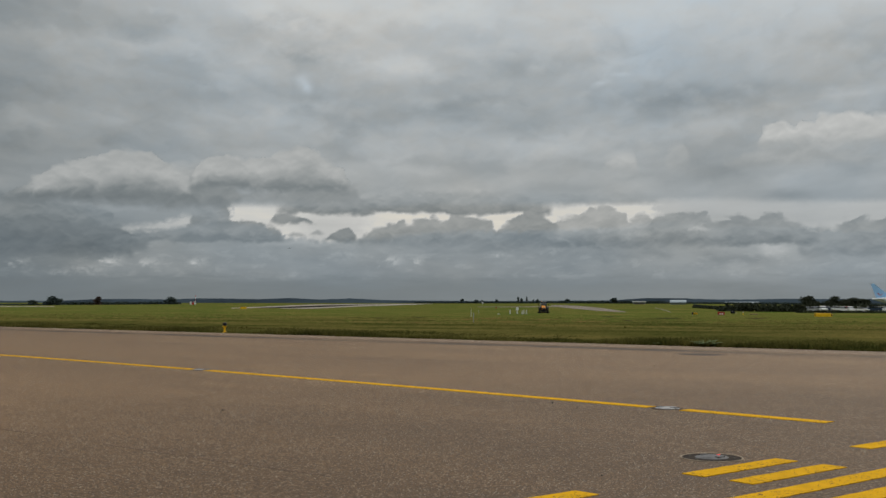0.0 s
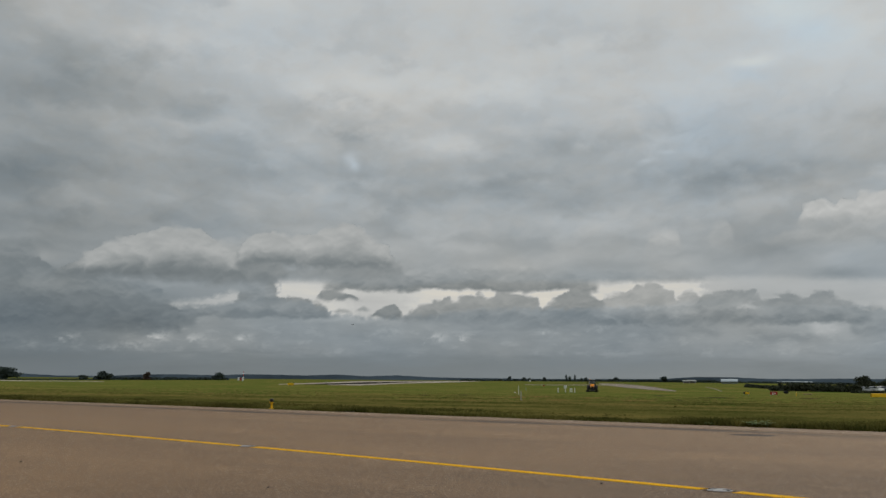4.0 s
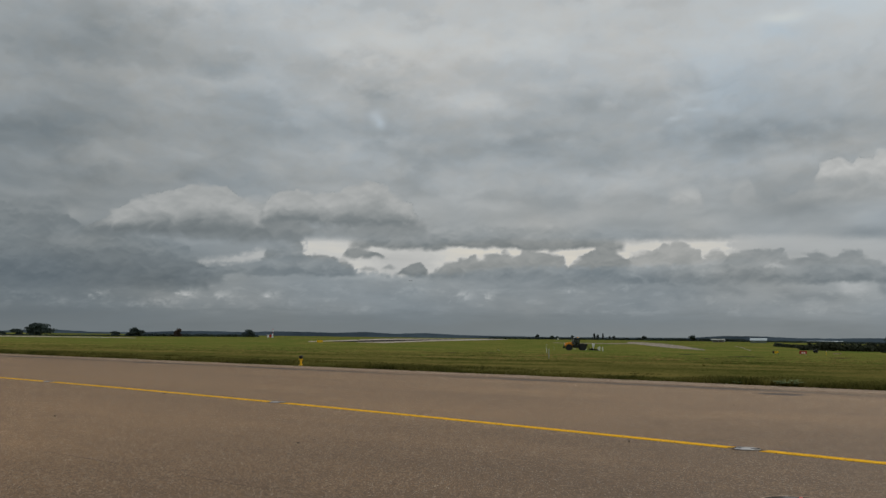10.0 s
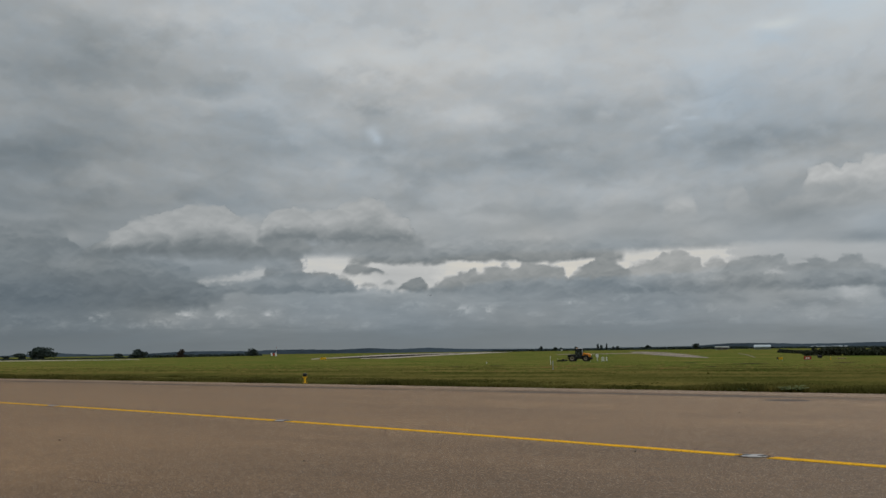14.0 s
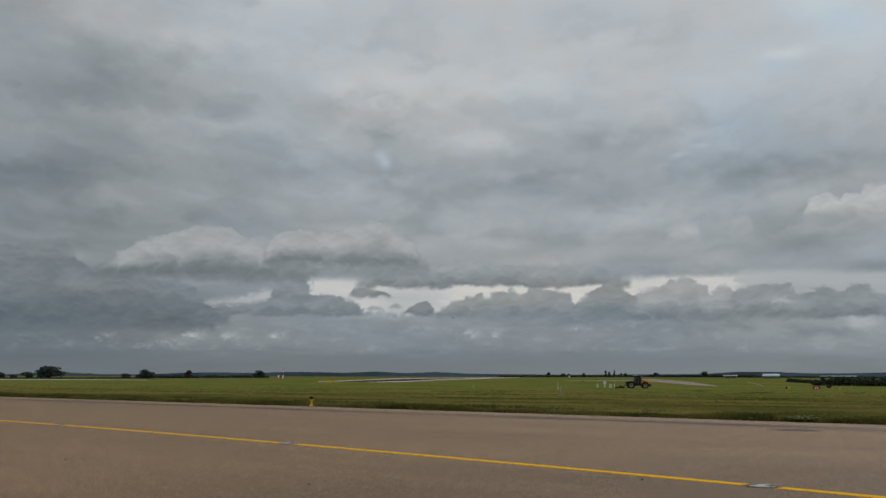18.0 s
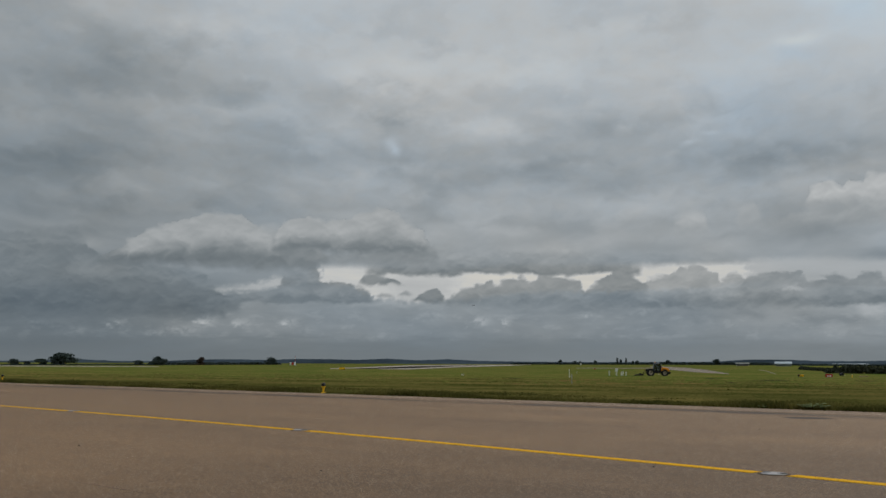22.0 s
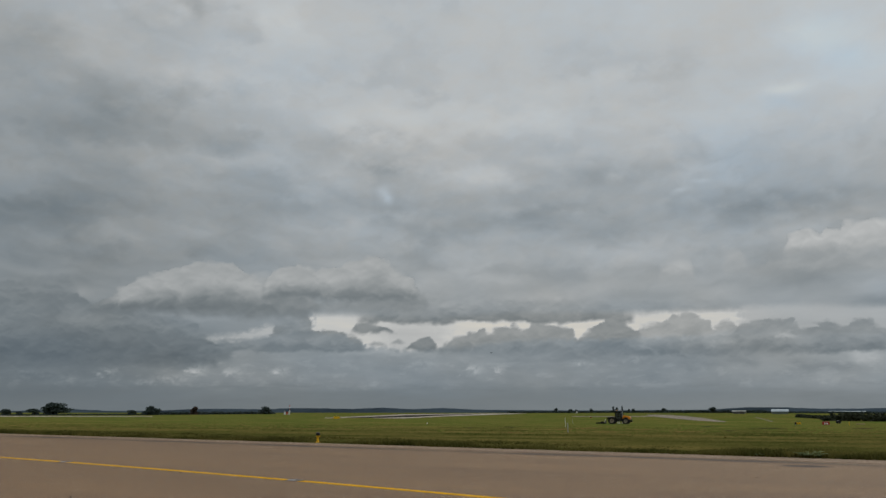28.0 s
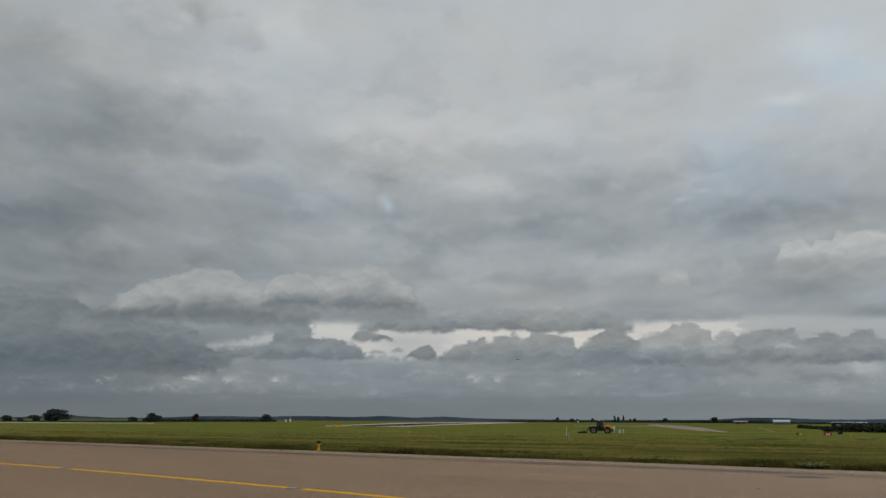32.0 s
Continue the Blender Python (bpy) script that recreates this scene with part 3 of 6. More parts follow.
def asphalt_mat(name, base, light, seam=None, blot=None, dark_area=None):
    """Worn asphalt: chips of stone in a brown-grey binder, stains along the lane, and a dirty seam at q = seam."""
    m = bpy.data.materials.new(name)
    n, l = nodes_of(m)
    b = n["Principled BSDF"]
    co = n.new("ShaderNodeTexCoord")
    def math_node(op, a, c, clamp=False):
        k = n.new("ShaderNodeMath")
        k.operation, k.use_clamp = op, clamp
        for i, v in enumerate((a, c)):
            if isinstance(v, (int, float)):
                k.inputs[i].default_value = v
            else:
                l.new(v, k.inputs[i])
        return k.outputs[0]
    def noise_tex(scale, detail, stretch=(1, 1, 1), rough=0.55):
        mp, t = n.new("ShaderNodeMapping"), n.new("ShaderNodeTexNoise")
        mp.inputs["Scale"].default_value = stretch
        t.inputs["Scale"].default_value, t.inputs["Detail"].default_value, t.inputs["Roughness"].default_value = scale, detail, rough
        l.new(co.outputs["Object"], mp.inputs["Vector"])
        l.new(mp.outputs[0], t.inputs["Vector"])
        return t.outputs[0]
    chips = n.new("ShaderNodeTexVoronoi")
    chips.inputs["Scale"].default_value = 112
    l.new(co.outputs["Object"], chips.inputs["Vector"])
    sep = n.new("ShaderNodeSeparateColor")
    l.new(chips.outputs["Color"], sep.inputs[0])
    grain = n.new("ShaderNodeValToRGB")
    e = grain.color_ramp
    e.elements[0].position, e.elements[0].color = 0.0, (*[c * 0.36 for c in base], 1)
    e.elements[1].position, e.elements[1].color = 1.0, (*[c * 1.35 for c in light], 1)
    e.elements.new(0.3).color = (*[c * 0.78 for c in base], 1)
    e.elements.new(0.7).color = (*[c * 1.12 for c in base], 1)
    e.elements.new(0.9).color = (*[c * 1.5 for c in base], 1)
    l.new(sep.outputs[0], grain.inputs[0])
    stains = math_node("ADD", math_node("MULTIPLY", noise_tex(0.55, 6, (0.22, 1, 1)), 0.55), math_node("ADD", math_node("MULTIPLY", noise_tex(2.2, 6), 0.27), math_node("MULTIPLY", noise_tex(28, 4), 0.18)))
    shade = n.new("ShaderNodeMapRange")
    shade.inputs["From Min"].default_value, shade.inputs["From Max"].default_value = 0.33, 0.67
    shade.inputs["To Min"].default_value, shade.inputs["To Max"].default_value = 0.74, 1.20
    l.new(stains, shade.inputs["Value"])
    value = shade.outputs[0]
    if seam is not None:
        xyz = n.new("ShaderNodeSeparateXYZ")
        l.new(co.outputs["Object"], xyz.inputs[0])
        off = math_node("SUBTRACT", xyz.outputs["Y"], seam)
        wob = math_node("MULTIPLY_ADD", noise_tex(0.7, 5), 1.1)
        wob.node.inputs[2].default_value = -0.55
        dist = math_node("ABSOLUTE", math_node("ADD", off, wob), 0.0)
        line = math_node("SUBTRACT", 1.0, math_node("DIVIDE", dist, 0.75), True)
        dirt = math_node("MULTIPLY", line, math_node("MULTIPLY", math_node("SUBTRACT", noise_tex(0.35, 5, (0.5, 1, 1)), 0.30, True), 3.6), True)
        if blot is not None:
            du = math_node("DIVIDE", math_node("ADD", math_node("SUBTRACT", xyz.outputs["X"], blot[0]), math_node("MULTIPLY", noise_tex(1.5, 4), 0.9)), 0.55)
            dv = math_node("DIVIDE", math_node("ADD", math_node("SUBTRACT", xyz.outputs["Y"], blot[1]), math_node("MULTIPLY", noise_tex(2.5, 4), 0.4)), 0.40)
            oil = math_node("SUBTRACT", 1.2, math_node("ADD", math_node("MULTIPLY", du, du), math_node("MULTIPLY", dv, dv)), True)
            dirt = math_node("MAXIMUM", dirt, math_node("MULTIPLY", oil, 1.2), True)
        value = math_node("MULTIPLY", value, math_node("SUBTRACT", 1.0, math_node("MULTIPLY", dirt, 0.78)))
        if dark_area is not None:   # broad soft-edged darker area: centre, then half sizes, in s and q
            gu = math_node("DIVIDE", math_node("ADD", math_node("SUBTRACT", xyz.outputs["X"], dark_area[0]), math_node("MULTIPLY", noise_tex(0.3, 4), 3.0)), dark_area[2])
            gv = math_node("DIVIDE", math_node("ADD", math_node("SUBTRACT", xyz.outputs["Y"], dark_area[1]), math_node("MULTIPLY", noise_tex(0.4, 4), 2.0)), dark_area[3])
            area_fade = math_node("SUBTRACT", 1.0, math_node("ADD", math_node("MULTIPLY", gu, gu), math_node("MULTIPLY", gv, gv)), True)
            value = math_node("MULTIPLY", value, math_node("SUBTRACT", 1.0, math_node("MULTIPLY", area_fade, 0.38)))
    mul = n.new("ShaderNodeMix")
    mul.data_type, mul.blend_type = "RGBA", "MULTIPLY"
    mul.inputs[0].default_value = 1.0
    pebbles = n.new("ShaderNodeTexVoronoi")
    pebbles.inputs["Scale"].default_value = 78
    l.new(co.outputs["Object"], pebbles.inputs["Vector"])
    pick = n.new("ShaderNodeSeparateColor")
    l.new(pebbles.outputs["Color"], pick.inputs[0])
    pale = math_node("MULTIPLY", math_node("GREATER_THAN", pick.outputs[0], 0.86), math_node("LESS_THAN", pebbles.outputs["Distance"], 0.34))
    specked = n.new("ShaderNodeMix")
    specked.data_type = "RGBA"
    l.new(math_node("MULTIPLY", pale, 0.9), specked.inputs[0])
    l.new(grain.outputs[0], specked.inputs[6])
    specked.inputs[7].default_value = (0.62, 0.53, 0.40, 1)
    l.new(specked.outputs[2], mul.inputs[6])
    l.new(value, mul.inputs[7])
    l.new(mul.outputs[2], b.inputs["Base Color"])
    b.inputs["Roughness"].default_value, b.inputs["Specular IOR Level"].default_value = 0.8, 0.3
    bp = n.new("ShaderNodeBump")
    bp.inputs["Strength"].default_value, bp.inputs["Distance"].default_value = 0.5, 0.006
    l.new(chips.outputs["Distance"], bp.inputs["Height"])
    l.new(bp.outputs[0], b.inputs["Normal"])
    return m


def worn(m):
    """Paint that has chipped off in small specks down to the dark binder."""
    n, l = nodes_of(m)
    b = n["Principled BSDF"]
    src = b.inputs["Base Color"].links[0].from_socket
    co, chips, wide = n.new("ShaderNodeTexCoord"), n.new("ShaderNodeTexVoronoi"), n.new("ShaderNodeTexNoise")
    chips.inputs["Scale"].default_value, wide.inputs["Scale"].default_value, wide.inputs["Detail"].default_value = 95, 3.5, 4
    l.new(co.outputs["Object"], chips.inputs["Vector"])
    l.new(co.outputs["Object"], wide.inputs["Vector"])
    sep, low, mix = n.new("ShaderNodeSeparateColor"), n.new("ShaderNodeMath"), n.new("ShaderNodeMix")
    l.new(chips.outputs["Color"], sep.inputs[0])
    share = n.new("ShaderNodeMapRange")
    share.inputs["From Min"].default_value, share.inputs["From Max"].default_value = 0.40, 0.70
    share.inputs["To Min"].default_value, share.inputs["To Max"].default_value = 0.01, 0.13
    l.new(wide.outputs[0], share.inputs["Value"])
    low.operation = "LESS_THAN"
    l.new(sep.outputs[0], low.inputs[0])
    l.new(share.outputs[0], low.inputs[1])
    mix.data_type = "RGBA"
    l.new(low.outputs[0], mix.inputs[0])
    l.new(src, mix.inputs[6])
    mix.inputs[7].default_value = (0.16, 0.095, 0.03, 1)
    l.new(mix.outputs[2], b.inputs["Base Color"])


GRASS = grass_mat()
ASPHALT = asphalt_mat("taxiway_asphalt", (0.163, 0.092, 0.040), (0.280, 0.198, 0.118), seam=18.9, blot=(-8.4, 18.0), dark_area=(0.5, 6.5, 8.5, 9.0))
SHOULDER = asphalt_mat("shoulder_asphalt", (0.180, 0.112, 0.062), (0.34, 0.255, 0.17), seam=21.7)
CONCRETE = asphalt_mat("runway_concrete", (0.30, 0.25, 0.20), (0.45, 0.4, 0.33))
DARK_ASPHALT = mat("runway_asphalt", (0.030, 0.028, 0.026), 0.95, scale=0.05, vary=0.35, bump=0, fine=1.0, spec=0.0)
FAR_PAVING = asphalt_mat("far_taxiway_paving", (0.15, 0.115, 0.082), (0.24, 0.2, 0.15))
YELLOW = mat("yellow_marking_paint", (0.66, 0.35, 0.008), 0.85, spec=0.04, scale=9, vary=0.12, bump=0.4, fine=120)
worn(YELLOW)
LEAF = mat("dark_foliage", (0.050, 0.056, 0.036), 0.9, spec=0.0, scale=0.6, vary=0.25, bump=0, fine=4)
# foliage for far rows, lightened and blued in its colour to stand for haze
LEAF_FAR = mat("haze_tinted_foliage", (0.062, 0.080, 0.072), 0.9, spec=0.0, scale=0.2, vary=0.3, bump=0, fine=2)
LEAF_RED = mat("copper_foliage", (0.062, 0.042, 0.032), 0.85, scale=0.6, vary=0.4, bump=0, fine=4)
BARK = mat("bark", (0.07, 0.055, 0.04), 0.9, scale=2, fine=20)
# distance haze is painted into the hill colours: bluish, and paler for the far ridge
HILL = mat("haze_tinted_wooded_hill", (0.056, 0.074, 0.088), 1.0, scale=0.004, vary=0.35, bump=0, fine=0.04, spec=0.0)
HILL_FAR = mat("haze_tinted_far_hill", (0.095, 0.122, 0.140), 1.0, scale=0.003, vary=0.2, bump=0, fine=0.03, spec=0.0)
def blade_mat(name, color, second, scale, fine):
    """Thin leaves: they scatter and let light through."""
    m = mat(name, color, 0.95, scale=scale, vary=0.4, bump=0, fine=fine, second=second, spec=0.0)
    n, l = nodes_of(m)
    b, out = n["Principled BSDF"], n["Material Output"]
    src = b.inputs["Base Color"].links[0].from_socket
    tr, mix = n.new("ShaderNodeBsdfTranslucent"), n.new("ShaderNodeMixShader")
    l.new(src, tr.inputs["Color"])
    mix.inputs[0].default_value = 0.35
    l.new(b.outputs[0], mix.inputs[1])
    l.new(tr.outputs[0], mix.inputs[2])
    l.new(mix.outputs[0], out.inputs["Surface"])
    return m


BLADE = blade_mat("rough_grass_blades", (0.048, 0.062, 0.015), (0.165, 0.145, 0.042), 0.55, 4)
SEAL_GREY = mat("dusty_dark_sealant", (0.042, 0.033, 0.026), 0.9, scale=12, vary=0.4, spec=0.05)
SEAL_BROWN = mat("worn_brown_sealant", (0.085, 0.060, 0.038), 0.9, scale=12, vary=0.4, spec=0.05)
RIM_TAN = mat("dusty_tan_rim", (0.30, 0.235, 0.165), 0.8, scale=14, vary=0.3, spec=0.1)
LAMP_METAL = mat("weathered_cast_metal", (0.25, 0.25, 0.245), 0.6, 0.15, scale=10, vary=0.35)
LAMP_DARK = mat("dull_grey_lamp_body", (0.115, 0.112, 0.110), 0.7, 0.0, scale=12, vary=0.3, spec=0.2)
STEEL = mat("galvanised_steel", (0.42, 0.43, 0.44), 0.45, 0.8, scale=6, vary=0.3)
DARK_STEEL = mat("dirty_steel_ring", (0.10, 0.095, 0.09), 0.6, 0.5, scale=8, vary=0.4)
BLACK = mat("black_plastic", (0.012, 0.012, 0.012), 0.45, scale=6, vary=0.3)
RUBBER = mat("tyre_rubber", (0.018, 0.018, 0.018), 0.8, scale=8, vary=0.3)
WHITE = mat("white_paint", (0.78, 0.78, 0.76), 0.5, scale=2, vary=0.1)
RED = mat("red_paint", (0.42, 0.035, 0.025), 0.5, scale=2, vary=0.2)
SIGN_YELLOW = mat("sign_yellow", (0.85, 0.48, 0.012), 0.5, scale=2, vary=0.15)
ORANGE = mat("tractor_yellow_paint", (0.86, 0.31, 0.015), 0.35, scale=2, vary=0.15, bump=0.05)
CHASSIS = mat("dark_grey_machine_paint", (0.022, 0.022, 0.023), 0.8, spec=0.08, scale=3, vary=0.3)
GLASS = glass_mat("tinted_glass")
BLUE_PAINT = mat("light_blue_paint", (0.32, 0.55, 0.82), 0.35, scale=0.6, vary=0.08, bump=0)
RED_LAMP = glow_mat("red_stop_lamp", (1.0, 0.04, 0.02), 0.35)
PALE_SHEET = mat("pale_roof_sheet", (0.36, 0.42, 0.44), 0.6, scale=1, vary=0.12, bump=0)
SHED_WALL = mat("grey_green_shed_wall", (0.16, 0.19, 0.16), 0.8, scale=1, vary=0.2)
ROOF = mat("grey_roof_sheet", (0.30, 0.31, 0.32), 0.6, scale=1, vary=0.15)


# ---- ground, taxiway, markings ----
def ground_sheet():
    rs = [0.0] + [2.0 * 1.045 ** k for k in range(178)]
    rs = [r for r in rs if r < 4650] + [4650.0]
    n = 180
    verts, faces = [(0, 0, -0.03)], []
    for r in rs[1:]:
        for k in range(n):
            x, y = r * math.sin(2 * math.pi * k / n), r * math.cos(2 * math.pi * k / n)
            verts.append((x, y, lie(x, y) - (0.03 if x * ACROSS.x + y * ACROSS.y < EDGE else 0.0)))
    for k in range(n):
        faces.append((0, 1 + (k + 1) % n, 1 + k))
    for j in range(len(rs) - 2):
        a, b = 1 + j * n, 1 + (j + 1) * n
        for k in range(n):
            faces.append((a + k, a + (k + 1) % n, b + (k + 1) % n, b + k))
    return tagged(mesh_of("ground", verts, faces, GRASS, True), "rough mown airfield grass, green with dry patches", "grass", kind="structure")


ground_sheet()


def slab(name, s0, s1, q0, q1, z, material, label, steps=1):
    bm = box(s0, s1, q0, q1, -0.3, z)
    ob = part(name, bm, material)
    ob.matrix_basis = pose(0, 0, 0, 0, 0, SLANT)
    return tagged(ob, label, "pavement", kind="structure")


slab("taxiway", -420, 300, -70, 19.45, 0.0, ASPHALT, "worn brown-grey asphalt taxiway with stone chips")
slab("taxiway_shoulder", -420, 300, 19.45, EDGE, 0.003, SHOULDER, "paler asphalt shoulder beside the grass")


def ribbon(name, centre, width, z, material, label, parent=None, step_z=None):
    """A thin strip along a list of points on the ground."""
    verts, faces = [], []
    for k, (x, y) in enumerate(centre):
        a, b = centre[max(0, k - 1)], centre[min(len(centre) - 1, k + 1)]
        d = Vector((b[0] - a[0], b[1] - a[1]))
        d.normalize()
        w = width(k / (len(centre) - 1)) if callable(width) else width
        for sgn in (-1, 1):
            px, py = x - d.y * sgn * w / 2, y + d.x * sgn * w / 2
            verts.append((px, py, lie(px, py) + z))
        for sgn in (1, -1):
            px, py = x - d.y * sgn * w / 2, y + d.x * sgn * w / 2
            verts.append((px, py, lie(px, py) + z - 0.006))
    for k in range(len(centre) - 1):
        a, b = 4 * k, 4 * (k + 1)
        faces += [(a + 1, a, b, b + 1), (a + 2, a + 1, b + 1, b + 2), (a, a + 3, b + 3, b)]
    faces += [(0, 1, 2, 3), tuple(4 * (len(centre) - 1) + k for k in (3, 2, 1, 0))]
    ob = mesh_of(name, verts, faces, material)
    return tagged(ob, label, "road marking", kind="structure")


LINE_A, LINE_B = Vector((2.95, 8.46)), Vector((-40.0, 50.2))


def on_line(d):
    """The centre line, a shallow arc: d metres from its end by the hold bars."""
    way = (LINE_B - LINE_A).normalized()
    bow = 0.03 + (0.0029 * d * (19.8 - d) if d < 20 else -0.012 - 0.0586 * (d - 20))
    p = LINE_A + way * d + Vector((way.y, -way.x)) * bow
    return p.x, p.y


def loose_stones(count, seed):
    """Small dark stones and clods lying on the asphalt."""
    rng = np.random.default_rng(seed)
    at = [(-14.7, 9.35), (-13.3, 8.9), (-9.6, 9.94), (-7.44, 6.07), (-5.64, 8.42), (-7.75, 14.2), (-15.6, 7.07), (-11.5, 5.94), (-19.5, 14.9), (-8.8, 16.8)]
    at += [(rng.uniform(-30, 2), rng.uniform(3.5, 20)) for k in range(count)]
    verts, faces = [], []
    for k, (s, q) in enumerate(at):
        size = rng.uniform(0.009, 0.017) if k < 10 else rng.uniform(0.003, 0.008)
        p = ALONG * s + ACROSS * q
        i = len(verts)
        turn = rng.uniform(0, 6.28)
        for j in range(6):
            a = turn + j * 1.047
            f = size * rng.uniform(0.6, 1.2)
            verts.append((p.x + f * math.cos(a), p.y + f * math.sin(a), 0.0))
        for j in range(6):
            a = turn + j * 1.047 + 0.3
            f = size * rng.uniform(0.3, 0.8)
            verts.append((p.x + f * math.cos(a), p.y + f * math.sin(a), size * rng.uniform(0.5, 0.9)))
        for j in range(6):
            faces.append((i + j, i + (j + 1) % 6, i + 6 + (j + 1) % 6, i + 6 + j))
        faces.append(tuple(i + 6 + j for j in range(6)))
    return tagged(mesh_of("loose_stones", verts, faces, CLOD), "small dark stones scattered on the asphalt", "stones", kind="stuff")


CLOD = mat("dark_stone", (0.045, 0.036, 0.028), 0.9, scale=20, vary=0.5, fine=120)
loose_stones(220, 313)
LIGHT_AT = [1.5 + 7.5 * k for k in range(8)]
start = 0.0
for stop in [d for d in LIGHT_AT] + [60.0]:
    a, b = start, stop - 0.17
    ribbon("centre_line", [on_line(a + (b - a) * k / 12) for k in range(13)], 0.15, 0.004, YELLOW, "yellow painted taxiway centre line")
    start = stop + 0.17

BAR, OVER = Vector((0.767, 0.642)).normalized(), Vector((0.642, -0.767)).normalized()


def joint(s0, s1, q, wide):
    """A worn, darkened joint between two lanes of paving."""
    n = 60
    line = []
    for k in range(n + 1):
        s = s0 + (s1 - s0) * k / n
        p = ALONG * s + ACROSS * (q + 0.05 * noise.noise((s * 0.5, q, 0)))
        line.append((p.x, p.y))
    ribbon("paving_joint", line, wide, 0.0012, JOINT, "thin worn joint between lanes of asphalt")


JOINT = asphalt_mat("worn_paving_joint", (0.100, 0.065, 0.038), (0.26, 0.18, 0.11))
for s0, s1 in ((-30, -22), (-17.5, -12.6), (-11.4, -9.6), (-8.2, -7.1), (-6.3, -4.2), (-1, 3)):
    joint(s0, s1, 4.15, 0.008)


def hold_bar(u0, u1, m0, width=0.15):
    a, b = BAR * u0 + OVER * (m0 + width / 2), BAR * u1 + OVER * (m0 + width / 2)
    n = max(1, int((u1 - u0) / 0.07))
    ragged = random.Random(int(u0 * 100) + int(m0 * 1000))
    ribbon("hold_marking", [tuple(a + (b - a) * k / n + OVER * ragged.uniform(-0.004, 0.004)) for k in range(n + 1)], width, 0.004, YELLOW, "thick yellow holding position bar")


for row, m0 in enumerate((-3.753, -3.447)):
    for k in range(-4, 7):
        u = 4.82 + 1.72 * k
        hold_bar(u, u + 0.89, m0)
for m0 in (-3.14, -2.83):
    hold_bar(-3.0, 16.0, m0)


def inset_light(x, y, turn, lamp):
    """Flush airfield light in a ring let into the pavement."""
    ob = empty("inset_stop_light" if lamp else "inset_centre_light", pose(x, y, 0.0, 0, 0, turn), "round flush steel airfield light in a dark ring" if lamp else "flush steel taxiway centre-line light", "airfield light", "flush lights in the taxiway")
    if lamp:
        part("ring", turned([(0.185, -0.02), (0.185, 0.004), (0.181, 0.006), (0.175, 0.004), (0.175, -0.02)], 40), RIM_TAN, ob, "thin dusty tan rim")
        part("filler", turned([(0.174, -0.02), (0.174, 0.003), (0.10, 0.004), (0.10, -0.02)], 40), SEAL_GREY, ob, "dark sealing compound")
        part("body", turned([(0.099, -0.02), (0.099, 0.005), (0.075, 0.012), (0.03, 0.015), (0.002, 0.015)], 32), LAMP_DARK, ob)
        for sgn in (-1, 1):
            part("prism_window", box(-0.03, 0.03, sgn * 0.062 - 0.014, sgn * 0.062 + 0.014, 0.006, 0.0165, 0.002), BLACK, ob)
        part("lamp_lens", box(0.055, 0.068, -0.007, 0.007, 0.008, 0.0165, 0.002), RED_LAMP, ob, "lit red lens")
        for k in range(6):
            a = math.pi / 3 * k
            part("bolt", tube(0.006, 0.006, 0.0, 0.007, 6, m=Matrix.Translation((0.13 * math.cos(a), 0.13 * math.sin(a), 0))), DARK_STEEL, ob)
    else:
        part("ring", turned([(0.135, -0.02), (0.135, 0.003), (0.11, 0.004), (0.11, -0.02)], 32), SEAL_BROWN, ob, "brown sealed ring")
        part("body", turned([(0.109, -0.02), (0.109, 0.007), (0.085, 0.013), (0.002, 0.014)], 32), LAMP_METAL, ob)
        for sgn in (-1, 1):
            part("prism_window", box(sgn * 0.07 - 0.026, sgn * 0.07 + 0.026, -0.034, 0.034, 0.006, 0.0165, 0.003), BLACK, ob)
    return ob


inset_light(1.60, 6.58, 35, True)
for d in LIGHT_AT:
    x, y = on_line(d)
    inset_light(x, y, SLANT, False)


def edge_marker(m):
    """Short yellow post with a black lamp head."""
    ob = empty("edge_marker", m, "yellow taxiway edge light post with black head beside the grass", "edge light", "edge lights along the taxiway")
    part("base_plate", turned([(0.075, 0), (0.075, 0.012), (0.05, 0.02), (0.002, 0.02)], 20), SIGN_YELLOW, ob)
    part("post", turned([(0.030, 0.02), (0.030, 0.12), (0.036, 0.13), (0.036, 0.17), (0.002, 0.17)], 16), SIGN_YELLOW, ob)
    part("collar", turned([(0.060, 0.168), (0.066, 0.18), (0.066, 0.20), (0.002, 0.20)], 20), SIGN_YELLOW, ob)
    part("lamp_head", turned([(0.058, 0.2), (0.064, 0.21), (0.062, 0.275), (0.045, 0.295), (0.002, 0.30)], 20), BLACK, ob, "black lamp head")
    return ob


x, y = beside(-11.24, 33.6)
first_marker = edge_marker(pose(x, y, 0.003))
x, y = beside(-26.82, 57.6)
copy_thing(first_marker, pose(x, y, lie(x, y)))


